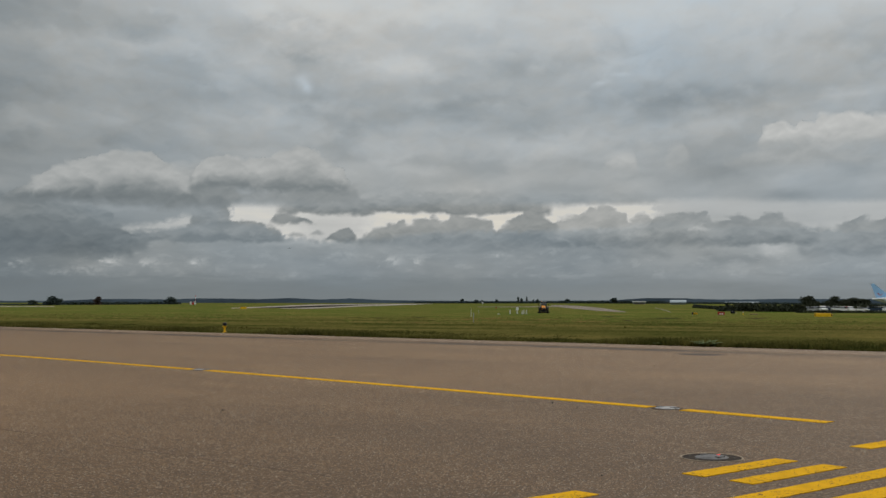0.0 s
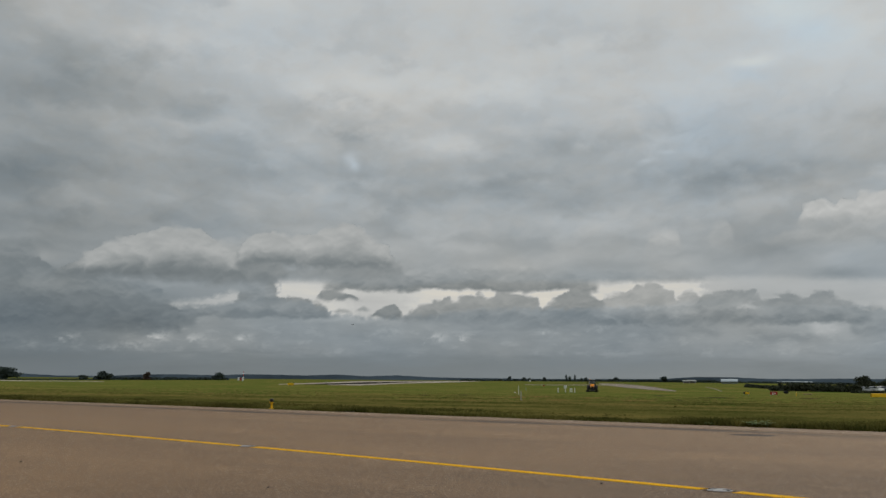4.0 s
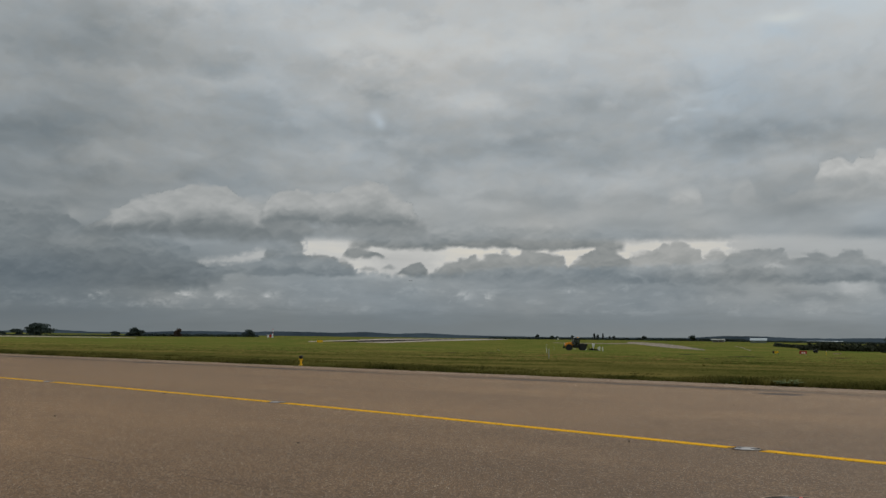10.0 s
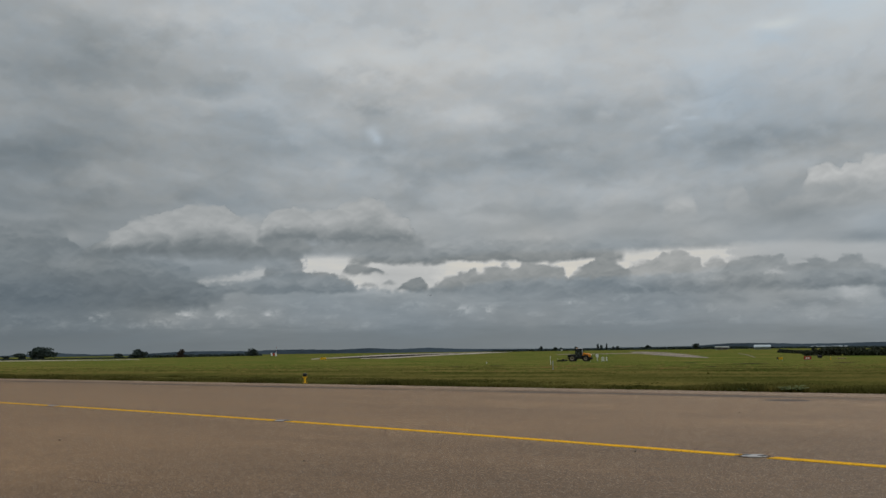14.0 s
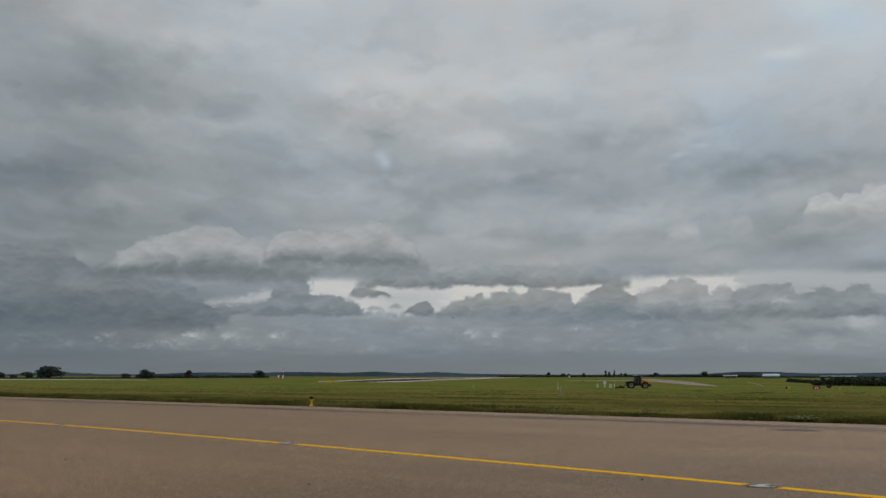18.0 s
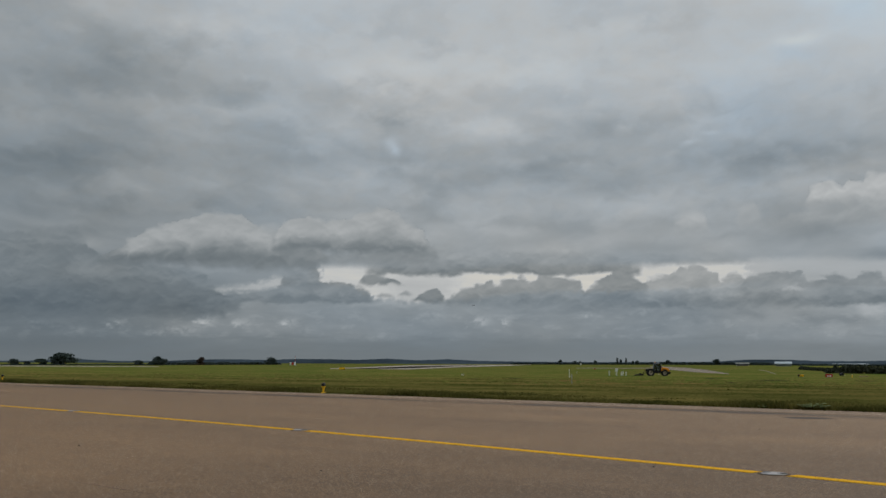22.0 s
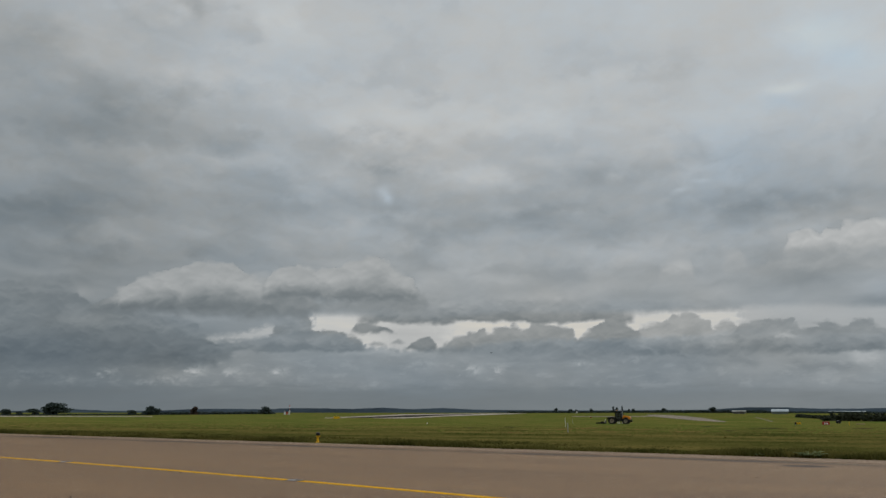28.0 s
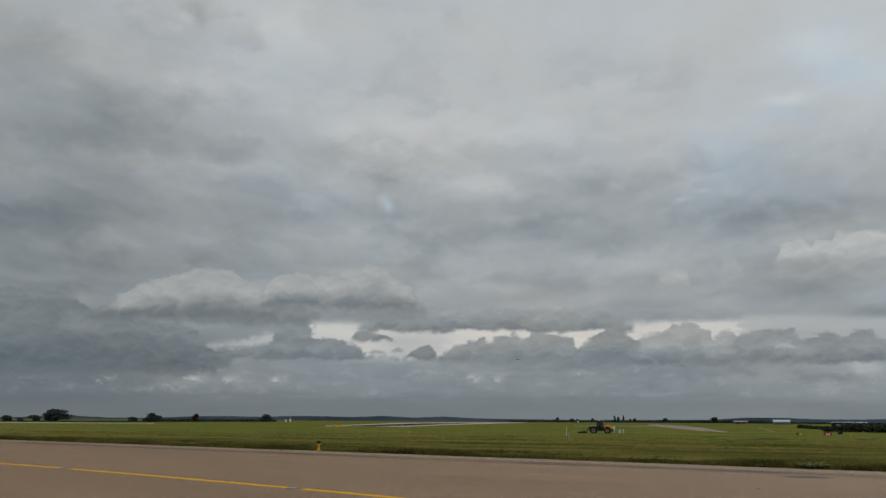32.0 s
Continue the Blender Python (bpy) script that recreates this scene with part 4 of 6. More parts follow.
# ---- far pavements ----
def pavement(name, far, near, z, material, label):
    """Flat paving between two borders, each a list of directions that meet the ground."""
    n = 60
    def along(border):
        f = np.linspace(0, len(border) - 1, n + 1)
        az = np.interp(f, range(len(border)), [p[0] for p in border])
        el = np.interp(f, range(len(border)), [p[1] for p in border])
        return [spot(float(a), float(e))[:2] for a, e in zip(az, el)]
    far, near = along(far), along(near)
    verts, faces, across = [], [], 4
    for a, b in zip(near, far):
        for j in range(across + 1):
            x, y = a[0] + (b[0] - a[0]) * j / across, a[1] + (b[1] - a[1]) * j / across
            verts.append((x, y, lie(x, y) + z))
    for k in range(n):
        for j in range(across):
            i = k * (across + 1) + j
            faces.append((i, i + across + 1, i + across + 2, i + 1))
    return tagged(mesh_of(name, verts, faces, material), label, "pavement", kind="structure")


pavement("runway_edge", [(-10.9, -0.335), (-9, -0.255), (-6.95, -0.165), (-4.5, -0.135), (-2.5, -0.125), (-0.5, -0.118)], [(-10.9, -0.36), (-9, -0.30), (-6.95, -0.225), (-4.5, -0.175), (-2.5, -0.150), (-0.5, -0.128)], 0.03, CONCRETE, "pale concrete edge of the far runway")
pavement("runway", [(-9.6, -0.325), (-8, -0.265), (-6.4, -0.21), (-4.5, -0.175), (-3.3, -0.162)], [(-9.6, -0.345), (-8, -0.345), (-6.4, -0.305), (-4.5, -0.215), (-3.3, -0.172)], 0.06, DARK_ASPHALT, "dark asphalt of the far runway")
pavement("runway_shoulder", [(-8.4, -0.345), (-6.4, -0.305), (-4.5, -0.215), (-2.5, -0.155), (-0.8, -0.13)], [(-8.4, -0.365), (-6.8, -0.375), (-4.5, -0.265), (-2.5, -0.20), (-0.8, -0.14)], 0.05, CONCRETE, "pale concrete edge of the far runway")
pavement("far_taxiway_west", [(-36, -0.19), (-27, -0.205), (-19.5, -0.24)], [(-36, -0.225), (-27, -0.24), (-19.5, -0.258)], 0.03, CONCRETE, "pale strip of far taxiway")
pavement("far_taxiway_east", [(5.6, -0.19), (6.2, -0.195), (7.3, -0.25), (8.3, -0.35), (9.5, -0.54)], [(5.6, -0.225), (5.9, -0.28), (6.75, -0.37), (8.0, -0.48), (9.4, -0.56)], 0.03, FAR_PAVING, "pale far taxiway between the grass")
pavement("far_taxiway_link", [(1.8, -0.27), (4, -0.27), (5.9, -0.255)], [(1.8, -0.29), (4, -0.30), (5.9, -0.29)], 0.03, FAR_PAVING, "thin pale strip of far taxiway")


# ---- hills and woods on the horizon ----
def ridge(name, az0, az1, r, tops, material, label, seed, rough):
    """A long wooded rise: tops are elevations in degrees, evenly spaced from az0 to az1."""
    n = 500
    verts, faces = [], []
    for k in range(n + 1):
        f = k / n
        az = az0 + (az1 - az0) * f
        el = float(np.interp(f * (len(tops) - 1), range(len(tops)), tops))
        h = EYE + r * math.tan(radians(el)) + rough * (noise.noise((az * 3.0, seed, 0)) + 0.6 * noise.noise((az * 11.0, seed, 3)))
        for rr, z in ((r - 400, -70), (r - 60, h * 0.4 - 6), (r, h), (r + 200, -70)):
            x, y = beside(az, rr)
            verts.append((x, y, z))
    for k in range(n):
        for j in range(3):
            a, b = 4 * k + j, 4 * (k + 1) + j
            faces.append((a, b, b + 1, a + 1))
    return tagged(mesh_of(name, verts, faces, material, True), label, "hill", kind="structure")


# the farthest ridge wears the palest blue, its haze being in the base colour
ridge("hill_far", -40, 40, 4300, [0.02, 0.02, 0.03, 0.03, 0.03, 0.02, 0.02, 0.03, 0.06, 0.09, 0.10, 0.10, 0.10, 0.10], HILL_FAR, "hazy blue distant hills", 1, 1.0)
ridge("hill_west", -26, -19.5, 3500, [0.02, 0.08, 0.115, 0.06, -0.05, -0.1], HILL, "dark wooded hill on the horizon", 2, 0.8)
ridge("hill_middle", -20.5, 3.0, 3400, [-0.1, 0.05, 0.12, 0.13, 0.10, 0.155, 0.15, 0.115, 0.18, 0.10, 0.16, 0.08, 0.05, 0.04, 0.03, 0.0], HILL, "dark wooded hill on the horizon", 4, 0.8)
ridge("hill_east", 7.0, 40, 3300, [0.0, 0.06, 0.175, 0.165, 0.10, 0.10, 0.14, 0.12, 0.13, 0.12, 0.11, 0.11, 0.11, 0.11, 0.11, 0.11, 0.11, 0.11, 0.11, 0.11], HILL, "dark wooded hill on the horizon", 3, 0.8)


# ---- trees and hedges ----
def leaf_cloud(rng, blobs, count, size):
    """Small leaf clumps spread through a few lobes; each is a bent four-sided leaf."""
    verts, faces = [], []
    for k in range(count):
        cx, cy, cz, rx, ry, rz = blobs[rng.integers(len(blobs))]
        d = rng.normal(size=3)
        d /= np.linalg.norm(d)
        p = np.array([cx, cy, cz]) + d * np.array([rx, ry, rz]) * rng.uniform(0.45, 1.04)
        a, b = rng.normal(size=3), rng.normal(size=3)
        a /= np.linalg.norm(a)
        b = np.cross(a, b)
        b /= np.linalg.norm(b)
        s = size * rng.uniform(0.6, 1.4)
        i = len(verts)
        verts += [p - a * s, p - b * s * 0.7, p + a * s, p + b * s * 0.7 + np.cross(a, b) * s * 0.4]
        faces += [(i, i + 1, i + 2), (i, i + 2, i + 3)]
    return verts, faces


def tree(name, m, height, width, seed, leaf, label, lobes=9, slim=False):
    rng = np.random.default_rng(seed)
    ob = empty(name, m, label, "tree", kind="")
    trunk_top = height * 0.55
    bm = tube(height * 0.035, height * 0.012, -0.2, trunk_top, 8)
    for k in range(4):
        a = rng.uniform(0, 6.28)
        z = height * rng.uniform(0.2, 0.42)
        tip = (width * 0.3 * math.cos(a), width * 0.3 * math.sin(a), z + height * 0.25)
        bar((0, 0, z), tip, height * 0.016, bm)
    part("trunk", bm, BARK, ob)
    blobs = []
    for k in range(lobes):
        a, f = rng.uniform(0, 6.28), rng.uniform(0, 1)
        zc = height * (0.08 + 0.70 * f)
        out = width * 0.5 * (1 - abs(f - 0.35) * 0.9) * rng.uniform(0.2, 0.75)
        s = width * rng.uniform(0.22, 0.34)
        blobs.append((out * math.cos(a), out * math.sin(a), zc, s, s, height * (0.2 if not slim else 0.22) * rng.uniform(0.8, 1.2)))
    verts, faces = leaf_cloud(rng, blobs, 2600, width * 0.028 + 0.05)
    crown = mesh_of("crown", verts, faces, leaf)
    crown.parent = ob
    return ob


def hedge(name, ends, height, deep, seed, leaf, label, uneven=0.4, size=0.5):
    (az0, r0), (az1, r1) = ends
    rng = np.random.default_rng(seed)
    n = max(6, int(math.hypot(beside(az1, r1)[0] - beside(az0, r0)[0], beside(az1, r1)[1] - beside(az0, r0)[1]) / (height * 0.8)))
    blobs = []
    for k in range(n + 1):
        x, y = beside(az0 + (az1 - az0) * k / n, r0 + (r1 - r0) * k / n)
        h = height * (1 + uneven * (rng.uniform() - 0.5) * 2)
        blobs.append((x, y, lie(x, y) + h * 0.42, height * 0.75, deep, h * 0.55))
    verts, faces = leaf_cloud(rng, blobs, min(12000, 100 * n), size)
    return tagged(mesh_of(name, verts, faces, leaf), label, "hedge", kind="stuff")


TREES = [  # azimuth, distance, height, width, slim
    (-24.15, 900, 9.0, 22, 0), (-25.1, 900, 5.0, 11, 0), (-26.35, 900, 4.4, 9, 0), (-25.75, 940, 3.0, 6, 0), (-19.5, 850, 6.4, 12, 0), (-20.5, 850, 3.6, 8, 0), (-13.9, 900, 6.0, 9, 0)]
MORE_TREES = [
    (1.0, 960, 4.2, 3.6, 0), (1.75, 960, 3.9, 4.0, 0), (2.05, 960, 2.8, 3.0, 0), (2.83, 960, 3.4, 4, 0), (3.92, 960, 5.4, 2.6, 1), (4.08, 960, 4.4, 3, 0), (4.36, 960, 5.6, 1.6, 1), (4.90, 960, 4.2, 3.4, 0), (4.70, 960, 3.0, 2, 0), (6.46, 950, 3.8, 4.6, 0), (5.6, 950, 2.4, 4, 0),
    (8.87, 900, 5.2, 6, 0), (8.2, 900, 2.6, 4, 0), (9.6, 890, 2.4, 5, 0), (7.6, 900, 2.0, 4, 0), (18.4, 430, 4.5, 8, 0), (19.55, 430, 4.8, 6, 0), (20.35, 440, 3.9, 8, 0), (21.0, 440, 3.6, 7, 0)]
# beyond 700 m the crowns take the leaf colour with haze mixed in
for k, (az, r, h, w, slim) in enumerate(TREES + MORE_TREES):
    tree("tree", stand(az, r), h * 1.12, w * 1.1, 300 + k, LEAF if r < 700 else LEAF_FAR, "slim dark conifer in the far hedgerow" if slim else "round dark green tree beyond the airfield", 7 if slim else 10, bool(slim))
tree("tree", stand(-17.45, 880), 7.2, 8, 399, LEAF_RED, "round copper-leaved tree beyond the airfield")
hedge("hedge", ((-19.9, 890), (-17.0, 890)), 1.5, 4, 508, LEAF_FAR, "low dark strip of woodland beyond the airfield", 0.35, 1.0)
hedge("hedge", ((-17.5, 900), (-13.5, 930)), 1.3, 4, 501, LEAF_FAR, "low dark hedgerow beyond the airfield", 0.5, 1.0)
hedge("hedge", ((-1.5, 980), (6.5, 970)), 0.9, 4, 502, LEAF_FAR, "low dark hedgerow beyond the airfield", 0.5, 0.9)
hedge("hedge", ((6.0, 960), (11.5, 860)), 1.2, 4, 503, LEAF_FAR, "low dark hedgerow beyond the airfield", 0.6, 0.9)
# added row, not a seen hedge: darkens the far field band in place of haze
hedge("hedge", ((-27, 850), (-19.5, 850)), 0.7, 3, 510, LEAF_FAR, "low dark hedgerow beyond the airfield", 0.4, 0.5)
hedge("hedge", ((12.9, 480), (14.6, 375)), 0.9, 3, 511, LEAF, "low dark hedge running down to the field", 0.3, 0.4)
hedge("hedge", ((14.2, spot(14.2, -0.49)[3]), (18.1, spot(18.1, -0.53)[3])), 2.1, 3, 504, LEAF, "dense dark hedge beside the field", 0.25, 0.45)
pavement("service_track", [(10.95, -0.335), (11.3, -0.40), (11.75, -0.54)], [(10.9, -0.342), (11.25, -0.41), (11.7, -0.55)], 0.03, FAR_PAVING, "narrow pale service track in the grass")
hedge("hedge", ((12.9, 600), (14.0, 420)), 0.5, 1.6, 505, LEAF_FAR, "low hedge along a track", 0.3, 0.4)
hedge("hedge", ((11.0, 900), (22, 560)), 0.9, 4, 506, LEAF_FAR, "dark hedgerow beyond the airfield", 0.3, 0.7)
hedge("hedge", ((17.9, 300), (27, 300)), 0.45, 1.0, 509, LEAF, "low dark hedge before the parked cars", 0.5, 0.25)
hedge("hedge", ((18.0, 420), (27, 420)), 1.3, 3, 507, LEAF, "dense dark hedge behind the parked cars", 0.3, 0.5)


# ---- signs, posts and buildings on the field ----
def sign(m, wide, tall, thick, face, label, legs=2, glyphs=(), back=BLACK, round_edge=0.02):
    ob = empty("airfield_sign", m, label, "sign")
    lift = 0.18
    part("case", box(-wide / 2, wide / 2, 0, thick, lift, lift + tall, round_edge), back, ob)
    part("face_panel", box(-wide / 2 + 0.03, wide / 2 - 0.03, -0.012, -0.002, lift + 0.03, lift + tall - 0.03, 0.004), face, ob)
    for k in range(legs):
        x = -wide * 0.36 + wide * 0.72 * k / max(1, legs - 1)
        part("leg", box(x - 0.03, x + 0.03, thick / 2 - 0.03, thick / 2 + 0.03, -0.05, lift), STEEL, ob)
    for x0, x1, z0, z1, g in glyphs:
        part("glyph_bar", box(x0, x1, -0.018, -0.0125, lift + z0, lift + z1), g, ob)
    return ob


x, y, z, r = spot(12.9, -0.71)
sign(pose(x, y, z, 0, 0, -12), 1.15, 0.42, 0.2, SIGN_YELLOW, "yellow and black airfield direction sign on grass", 2, [(-0.55, -0.2, 0.03, 0.39, BLACK), (0.0, 0.12, 0.1, 0.3, BLACK)])
x, y, z, r = spot(14.21, -0.73)
sign(pose(x, y, z, 0, 0, -14), 1.35, 0.62, 0.2, RED, "red airfield holding sign with white marks on grass", 2, [(-0.30, -0.08, 0.08, 0.40, WHITE), (0.10, 0.34, 0.08, 0.40, WHITE)])
x, y, z, r = spot(19.1, -0.81)
sign(pose(x, y, z, 0, 0, -19), 2.7, 0.58, 0.5, SIGN_YELLOW, "long rounded yellow airfield sign on grass", 3, [(-1.3, -1.18, 0.06, 0.52, BLACK), (1.18, 1.3, 0.06, 0.52, BLACK)], SIGN_YELLOW, 0.16)
x, y, z, r = spot(-10.3, -0.41)
sign(pose(x, y, z, 0, 0, 10), 2.2, 0.8, 0.3, SIGN_YELLOW, "yellow airfield sign on far grass", 2)
x, y, z, r = spot(15.28, -0.71)
ob = empty("marker_post", pose(x, y, z), "thin yellow marker post in the grass", "post")
part("post", tube(0.05, 0.045, -0.05, 0.68, 10), SIGN_YELLOW, ob)
part("cap", tube(0.055, 0.03, 0.68, 0.74, 10), WHITE, ob)
x, y, z, r = spot(15.8, -0.67)
ob = empty("marker_board", pose(x, y, z, 0, 0, -16), "low pale marker board in the grass", "marker")
part("board", box(-0.85, 0.85, 0, 0.12, 0.05, 0.20, 0.02), RIM_TAN, ob)
for sx in (-0.6, 0.6):
    part("foot", box(sx - 0.05, sx + 0.05, -0.05, 0.15, -0.04, 0.05), BLACK, ob)


def white_post(az, el, tall, box_top=False):
    x, y, z, r = spot(az, el)
    ob = empty("instrument_post", pose(x, y, z, 0, 0, -az), "white instrument box on a post" if box_top else "slim white post in the grass", "post", "white posts by the instrument box")
    part("post", tube(0.10, 0.09, -0.05, tall, 10), WHITE, ob)
    part("foot", tube(0.17, 0.15, -0.03, 0.06, 10), STEEL, ob)
    if box_top:
        part("cabinet", box(-0.28, 0.28, -0.2, 0.2, tall, tall + 0.62, 0.03), WHITE, ob)
        part("lid", box(-0.31, 0.31, -0.23, 0.23, tall + 0.62, tall + 0.67, 0.01), WHITE, ob)


white_post(3.5, -0.65, 0.95)
white_post(3.87, -0.65, 0.85, True)
white_post(4.12, -0.65, 0.85)
white_post(4.20, -0.65, 0.9)
white_post(4.35, -0.655, 0.9)
for az, el, tall, m1, m2 in ((1.47, -0.80, 1.22, WHITE, WHITE), (1.59, -1.09, 0.64, STEEL, STEEL), (1.85, -0.62, 0.8, STEEL, STEEL)):
    x, y, z, r = spot(az, el)
    ob = empty("marker_stake", pose(x, y, z), "thin upright marker stake in the grass", "stake")
    part("stake", tube(0.03, 0.025, -0.1, tall * 0.6, 8), m2, ob)
    part("tip", tube(0.027, 0.02, tall * 0.6, tall, 8), m1, ob)
x, y, z, r = spot(2.77, -0.36)
ob = empty("marker_box", pose(x, y, z), "small red marker box on far grass", "marker")
part("body", box(-0.22, 0.22, -0.15, 0.15, 0, 0.5, 0.03), RED, ob)
part("lid", box(-0.25, 0.25, -0.18, 0.18, 0.5, 0.56, 0.01), BLACK, ob)
ob = empty("marker_hut", stand(2.06, 930), "small white hut by the far hedge", "hut")
part("body", box(-0.6, 0.6, -0.5, 0.5, 0, 1.3, 0.03), WHITE, ob)
part("roof", prism([(-0.7, 1.3), (0.7, 1.3), (0, 1.7)], -0.6, 0.6), ROOF, ob)

# red and white aerial boxes with their mast
for k, az in enumerate((-12.94, -12.83, -12.72)):
    ob = empty("aerial_box", stand(az, 800, -az), "red box on legs" if k == 1 else "white box on legs", "aerial box", "red and white aerial boxes")
    part("cabinet", box(-0.6, 0.6, -0.5, 0.5, 0.35, 1.95, 0.03), RED if k == 1 else WHITE, ob)
    part("hood", box(-0.64, 0.64, -0.54, 0.54, 1.95, 2.35, 0.03), RED if k == 1 else WHITE, ob)
    for sx in (-0.5, 0.5):
        part("leg", box(sx - 0.06, sx + 0.06, -0.06, 0.06, -0.1, 0.35), STEEL, ob)
ob = empty("mast", stand(-12.70, 806), "thin red and white lattice mast", "mast")
for k in range(6):
    part("section", tube(0.14, 0.14, 1.15 * k - 0.05, 1.15 * (k + 1) - 0.05, 6), RED if k % 2 else WHITE, ob)


ob = empty("vaulted_shed", stand(12.09, 720, -12), "long shed with a pale vaulted roof beyond the grass", "building")
part("wall_block", box(-4.9, 4.9, 0.3, 8, -0.3, 1.3), SHED_WALL, ob, "grey-green side wall")
part("roof", prism([(-0.4, 1.3), (8.4, 1.3), (8.3, 1.7), (7.4, 2.35), (5.6, 2.8), (4.0, 2.9), (2.4, 2.8), (0.6, 2.35), (-0.3, 1.7)], -5.2, 5.2, m=pose(0, 0, 0, 0, 0, 90)), PALE_SHEET, ob, "pale blue-grey sheet roof")
part("end_door", box(-5.0, -4.92, 2.6, 5.4, -0.1, 1.25), STEEL, ob)
for k, (az, wide) in enumerate(((14.72, 5.0), (15.05, 3.2), (15.38, 6.0), (15.78, 4.0))):
    ob = empty("far_shed", stand(az, 905 - 12 * k, -az), "low pale shed far beyond the hedge", "building", "row of low pale sheds")
    part("wall_block", box(-wide, wide, 0, 6, -3.5, 0.8), ROOF, ob)
    part("roof", prism([(-0.3, 0.8), (6.3, 0.8), (3, 1.35)], -wide - 0.3, wide + 0.3, m=pose(0, 0, 0, 0, 0, 90)), PALE_SHEET, ob)
ob = empty("flat_roof_shelter", stand(10.13, 760, -10), "low shelter with a pale flat roof", "building")
part("roof", box(-4.6, 4.6, 0, 5, 1.5, 2.15, 0.05), WHITE, ob, "pale flat roof")
part("wall_block", box(-3.6, 3.6, 0.6, 4.6, -0.2, 1.6), DARK_STEEL, ob)
for sx in (-3.9, 0, 3.9):
    part("pillar", box(sx - 0.1, sx + 0.1, 0.1, 0.3, -0.2, 1.6), STEEL, ob)


# ---- parked cars ----
def car(m, paint, label):
    ob = empty("parked_car", m, label, "car", "cars parked by the hedge")
    part("body", prism([(-2.1, 0.3), (2.1, 0.3), (2.12, 0.75), (1.1, 0.92), (0.5, 0.95), (-1.5, 0.98), (-2.1, 0.9)], -0.85, 0.85, 0.06), paint, ob)
    part("cabin", prism([(-1.75, 0.92), (1.05, 0.9), (0.35, 1.42), (-1.2, 1.45)], -0.72, 0.72, 0.05), GLASS, ob, "dark windows")
    part("roof_panel", prism([(-1.25, 1.42), (0.4, 1.40), (0.2, 1.48), (-1.1, 1.50)], -0.70, 0.70, 0.02), paint, ob)
    for sx in (-1.3, 1.3):
        for sy in (-0.78, 0.78):
            w = part("wheel", tube(0.31, 0.31, -0.1, 0.1, 16, m=pose(sx, sy, 0.31, 90), bevel=0.03), RUBBER, ob)
            part("rim", tube(0.19, 0.19, -0.11, 0.11, 12, m=pose(sx, sy, 0.31, 90)), STEEL, w)
    for sy in (-0.6, 0.6):
        part("headlight", box(2.04, 2.13, sy - 0.15, sy + 0.15, 0.6, 0.74, 0.02), WHITE, ob)
    return ob


SILVER = mat("silver_car_paint", (0.45, 0.46, 0.47), 0.3, 0.5, vary=0.05, bump=0)
BLUE_CAR = mat("dark_blue_car_paint", (0.03, 0.045, 0.08), 0.35, 0.2, vary=0.05, bump=0)
CARS = [(WHITE, "white parked car beside the hedge"), (SILVER, "silver parked car beside the hedge"), (RED, "red parked car beside the hedge"), (BLUE_CAR, "dark blue parked car beside the hedge")]
firsts = {}
rng = np.random.default_rng(77)
az = 18.0
for k in range(24):
    az += rng.uniform(0.14, 0.58)
    kind = 2 if k == 6 else int(rng.choice([0, 0, 1, 1, 3, 3]))
    at = stand(az, 318 + rng.uniform(0, 40), -az + rng.choice([0, 90, 60, -70, 15]) + rng.uniform(-10, 10))
    if kind in firsts:
        copy_thing(firsts[kind], at)
    else:
        firsts[kind] = car(at, *CARS[kind])
ob = empty("field_trailer", stand(14.79, 262, 20) @ Matrix.Diagonal((0.6, 0.6, 0.62, 1)), "small dark trailer parked on the grass", "trailer")
part("bed", box(-0.8, 0.8, -0.5, 0.5, 0.35, 0.85, 0.05), CHASSIS, ob)
part("cover", prism([(-0.7, 0.85), (0.7, 0.85), (0.35, 1.2), (-0.4, 1.15)], -0.45, 0.45, 0.04), BLACK, ob)
for sy in (-0.55, 0.55):
    part("wheel", tube(0.28, 0.28, -0.08, 0.08, 14, m=pose(0, sy, 0.28, 90)), RUBBER, ob)
part("drawbar", bar((0.8, 0, 0.45), (1.5, 0, 0.3), 0.07), STEEL, ob)


# ---- parked airliner ----
def swoosh(r1, r0, half, m):
    """A curved stroke, open at the top."""
    bm = bmesh.new()
    rows = []
    for k in range(13):
        a = math.pi * (0.95 + 1.0 * k / 12)
        rows.append([bm.verts.new((r * math.cos(a), r * math.sin(a), z)) for r, z in ((r0, -half), (r1, -half), (r1, half), (r0, half))])
    for p, q in zip(rows, rows[1:]):
        for k in range(4):
            bm.faces.new((p[k], p[(k + 1) % 4], q[(k + 1) % 4], q[k]))
    bm.faces.new(rows[0])
    bm.faces.new(rows[-1][::-1])
    bmesh.ops.recalc_face_normals(bm, faces=bm.faces[:])
    bm.transform(m)
    return bm


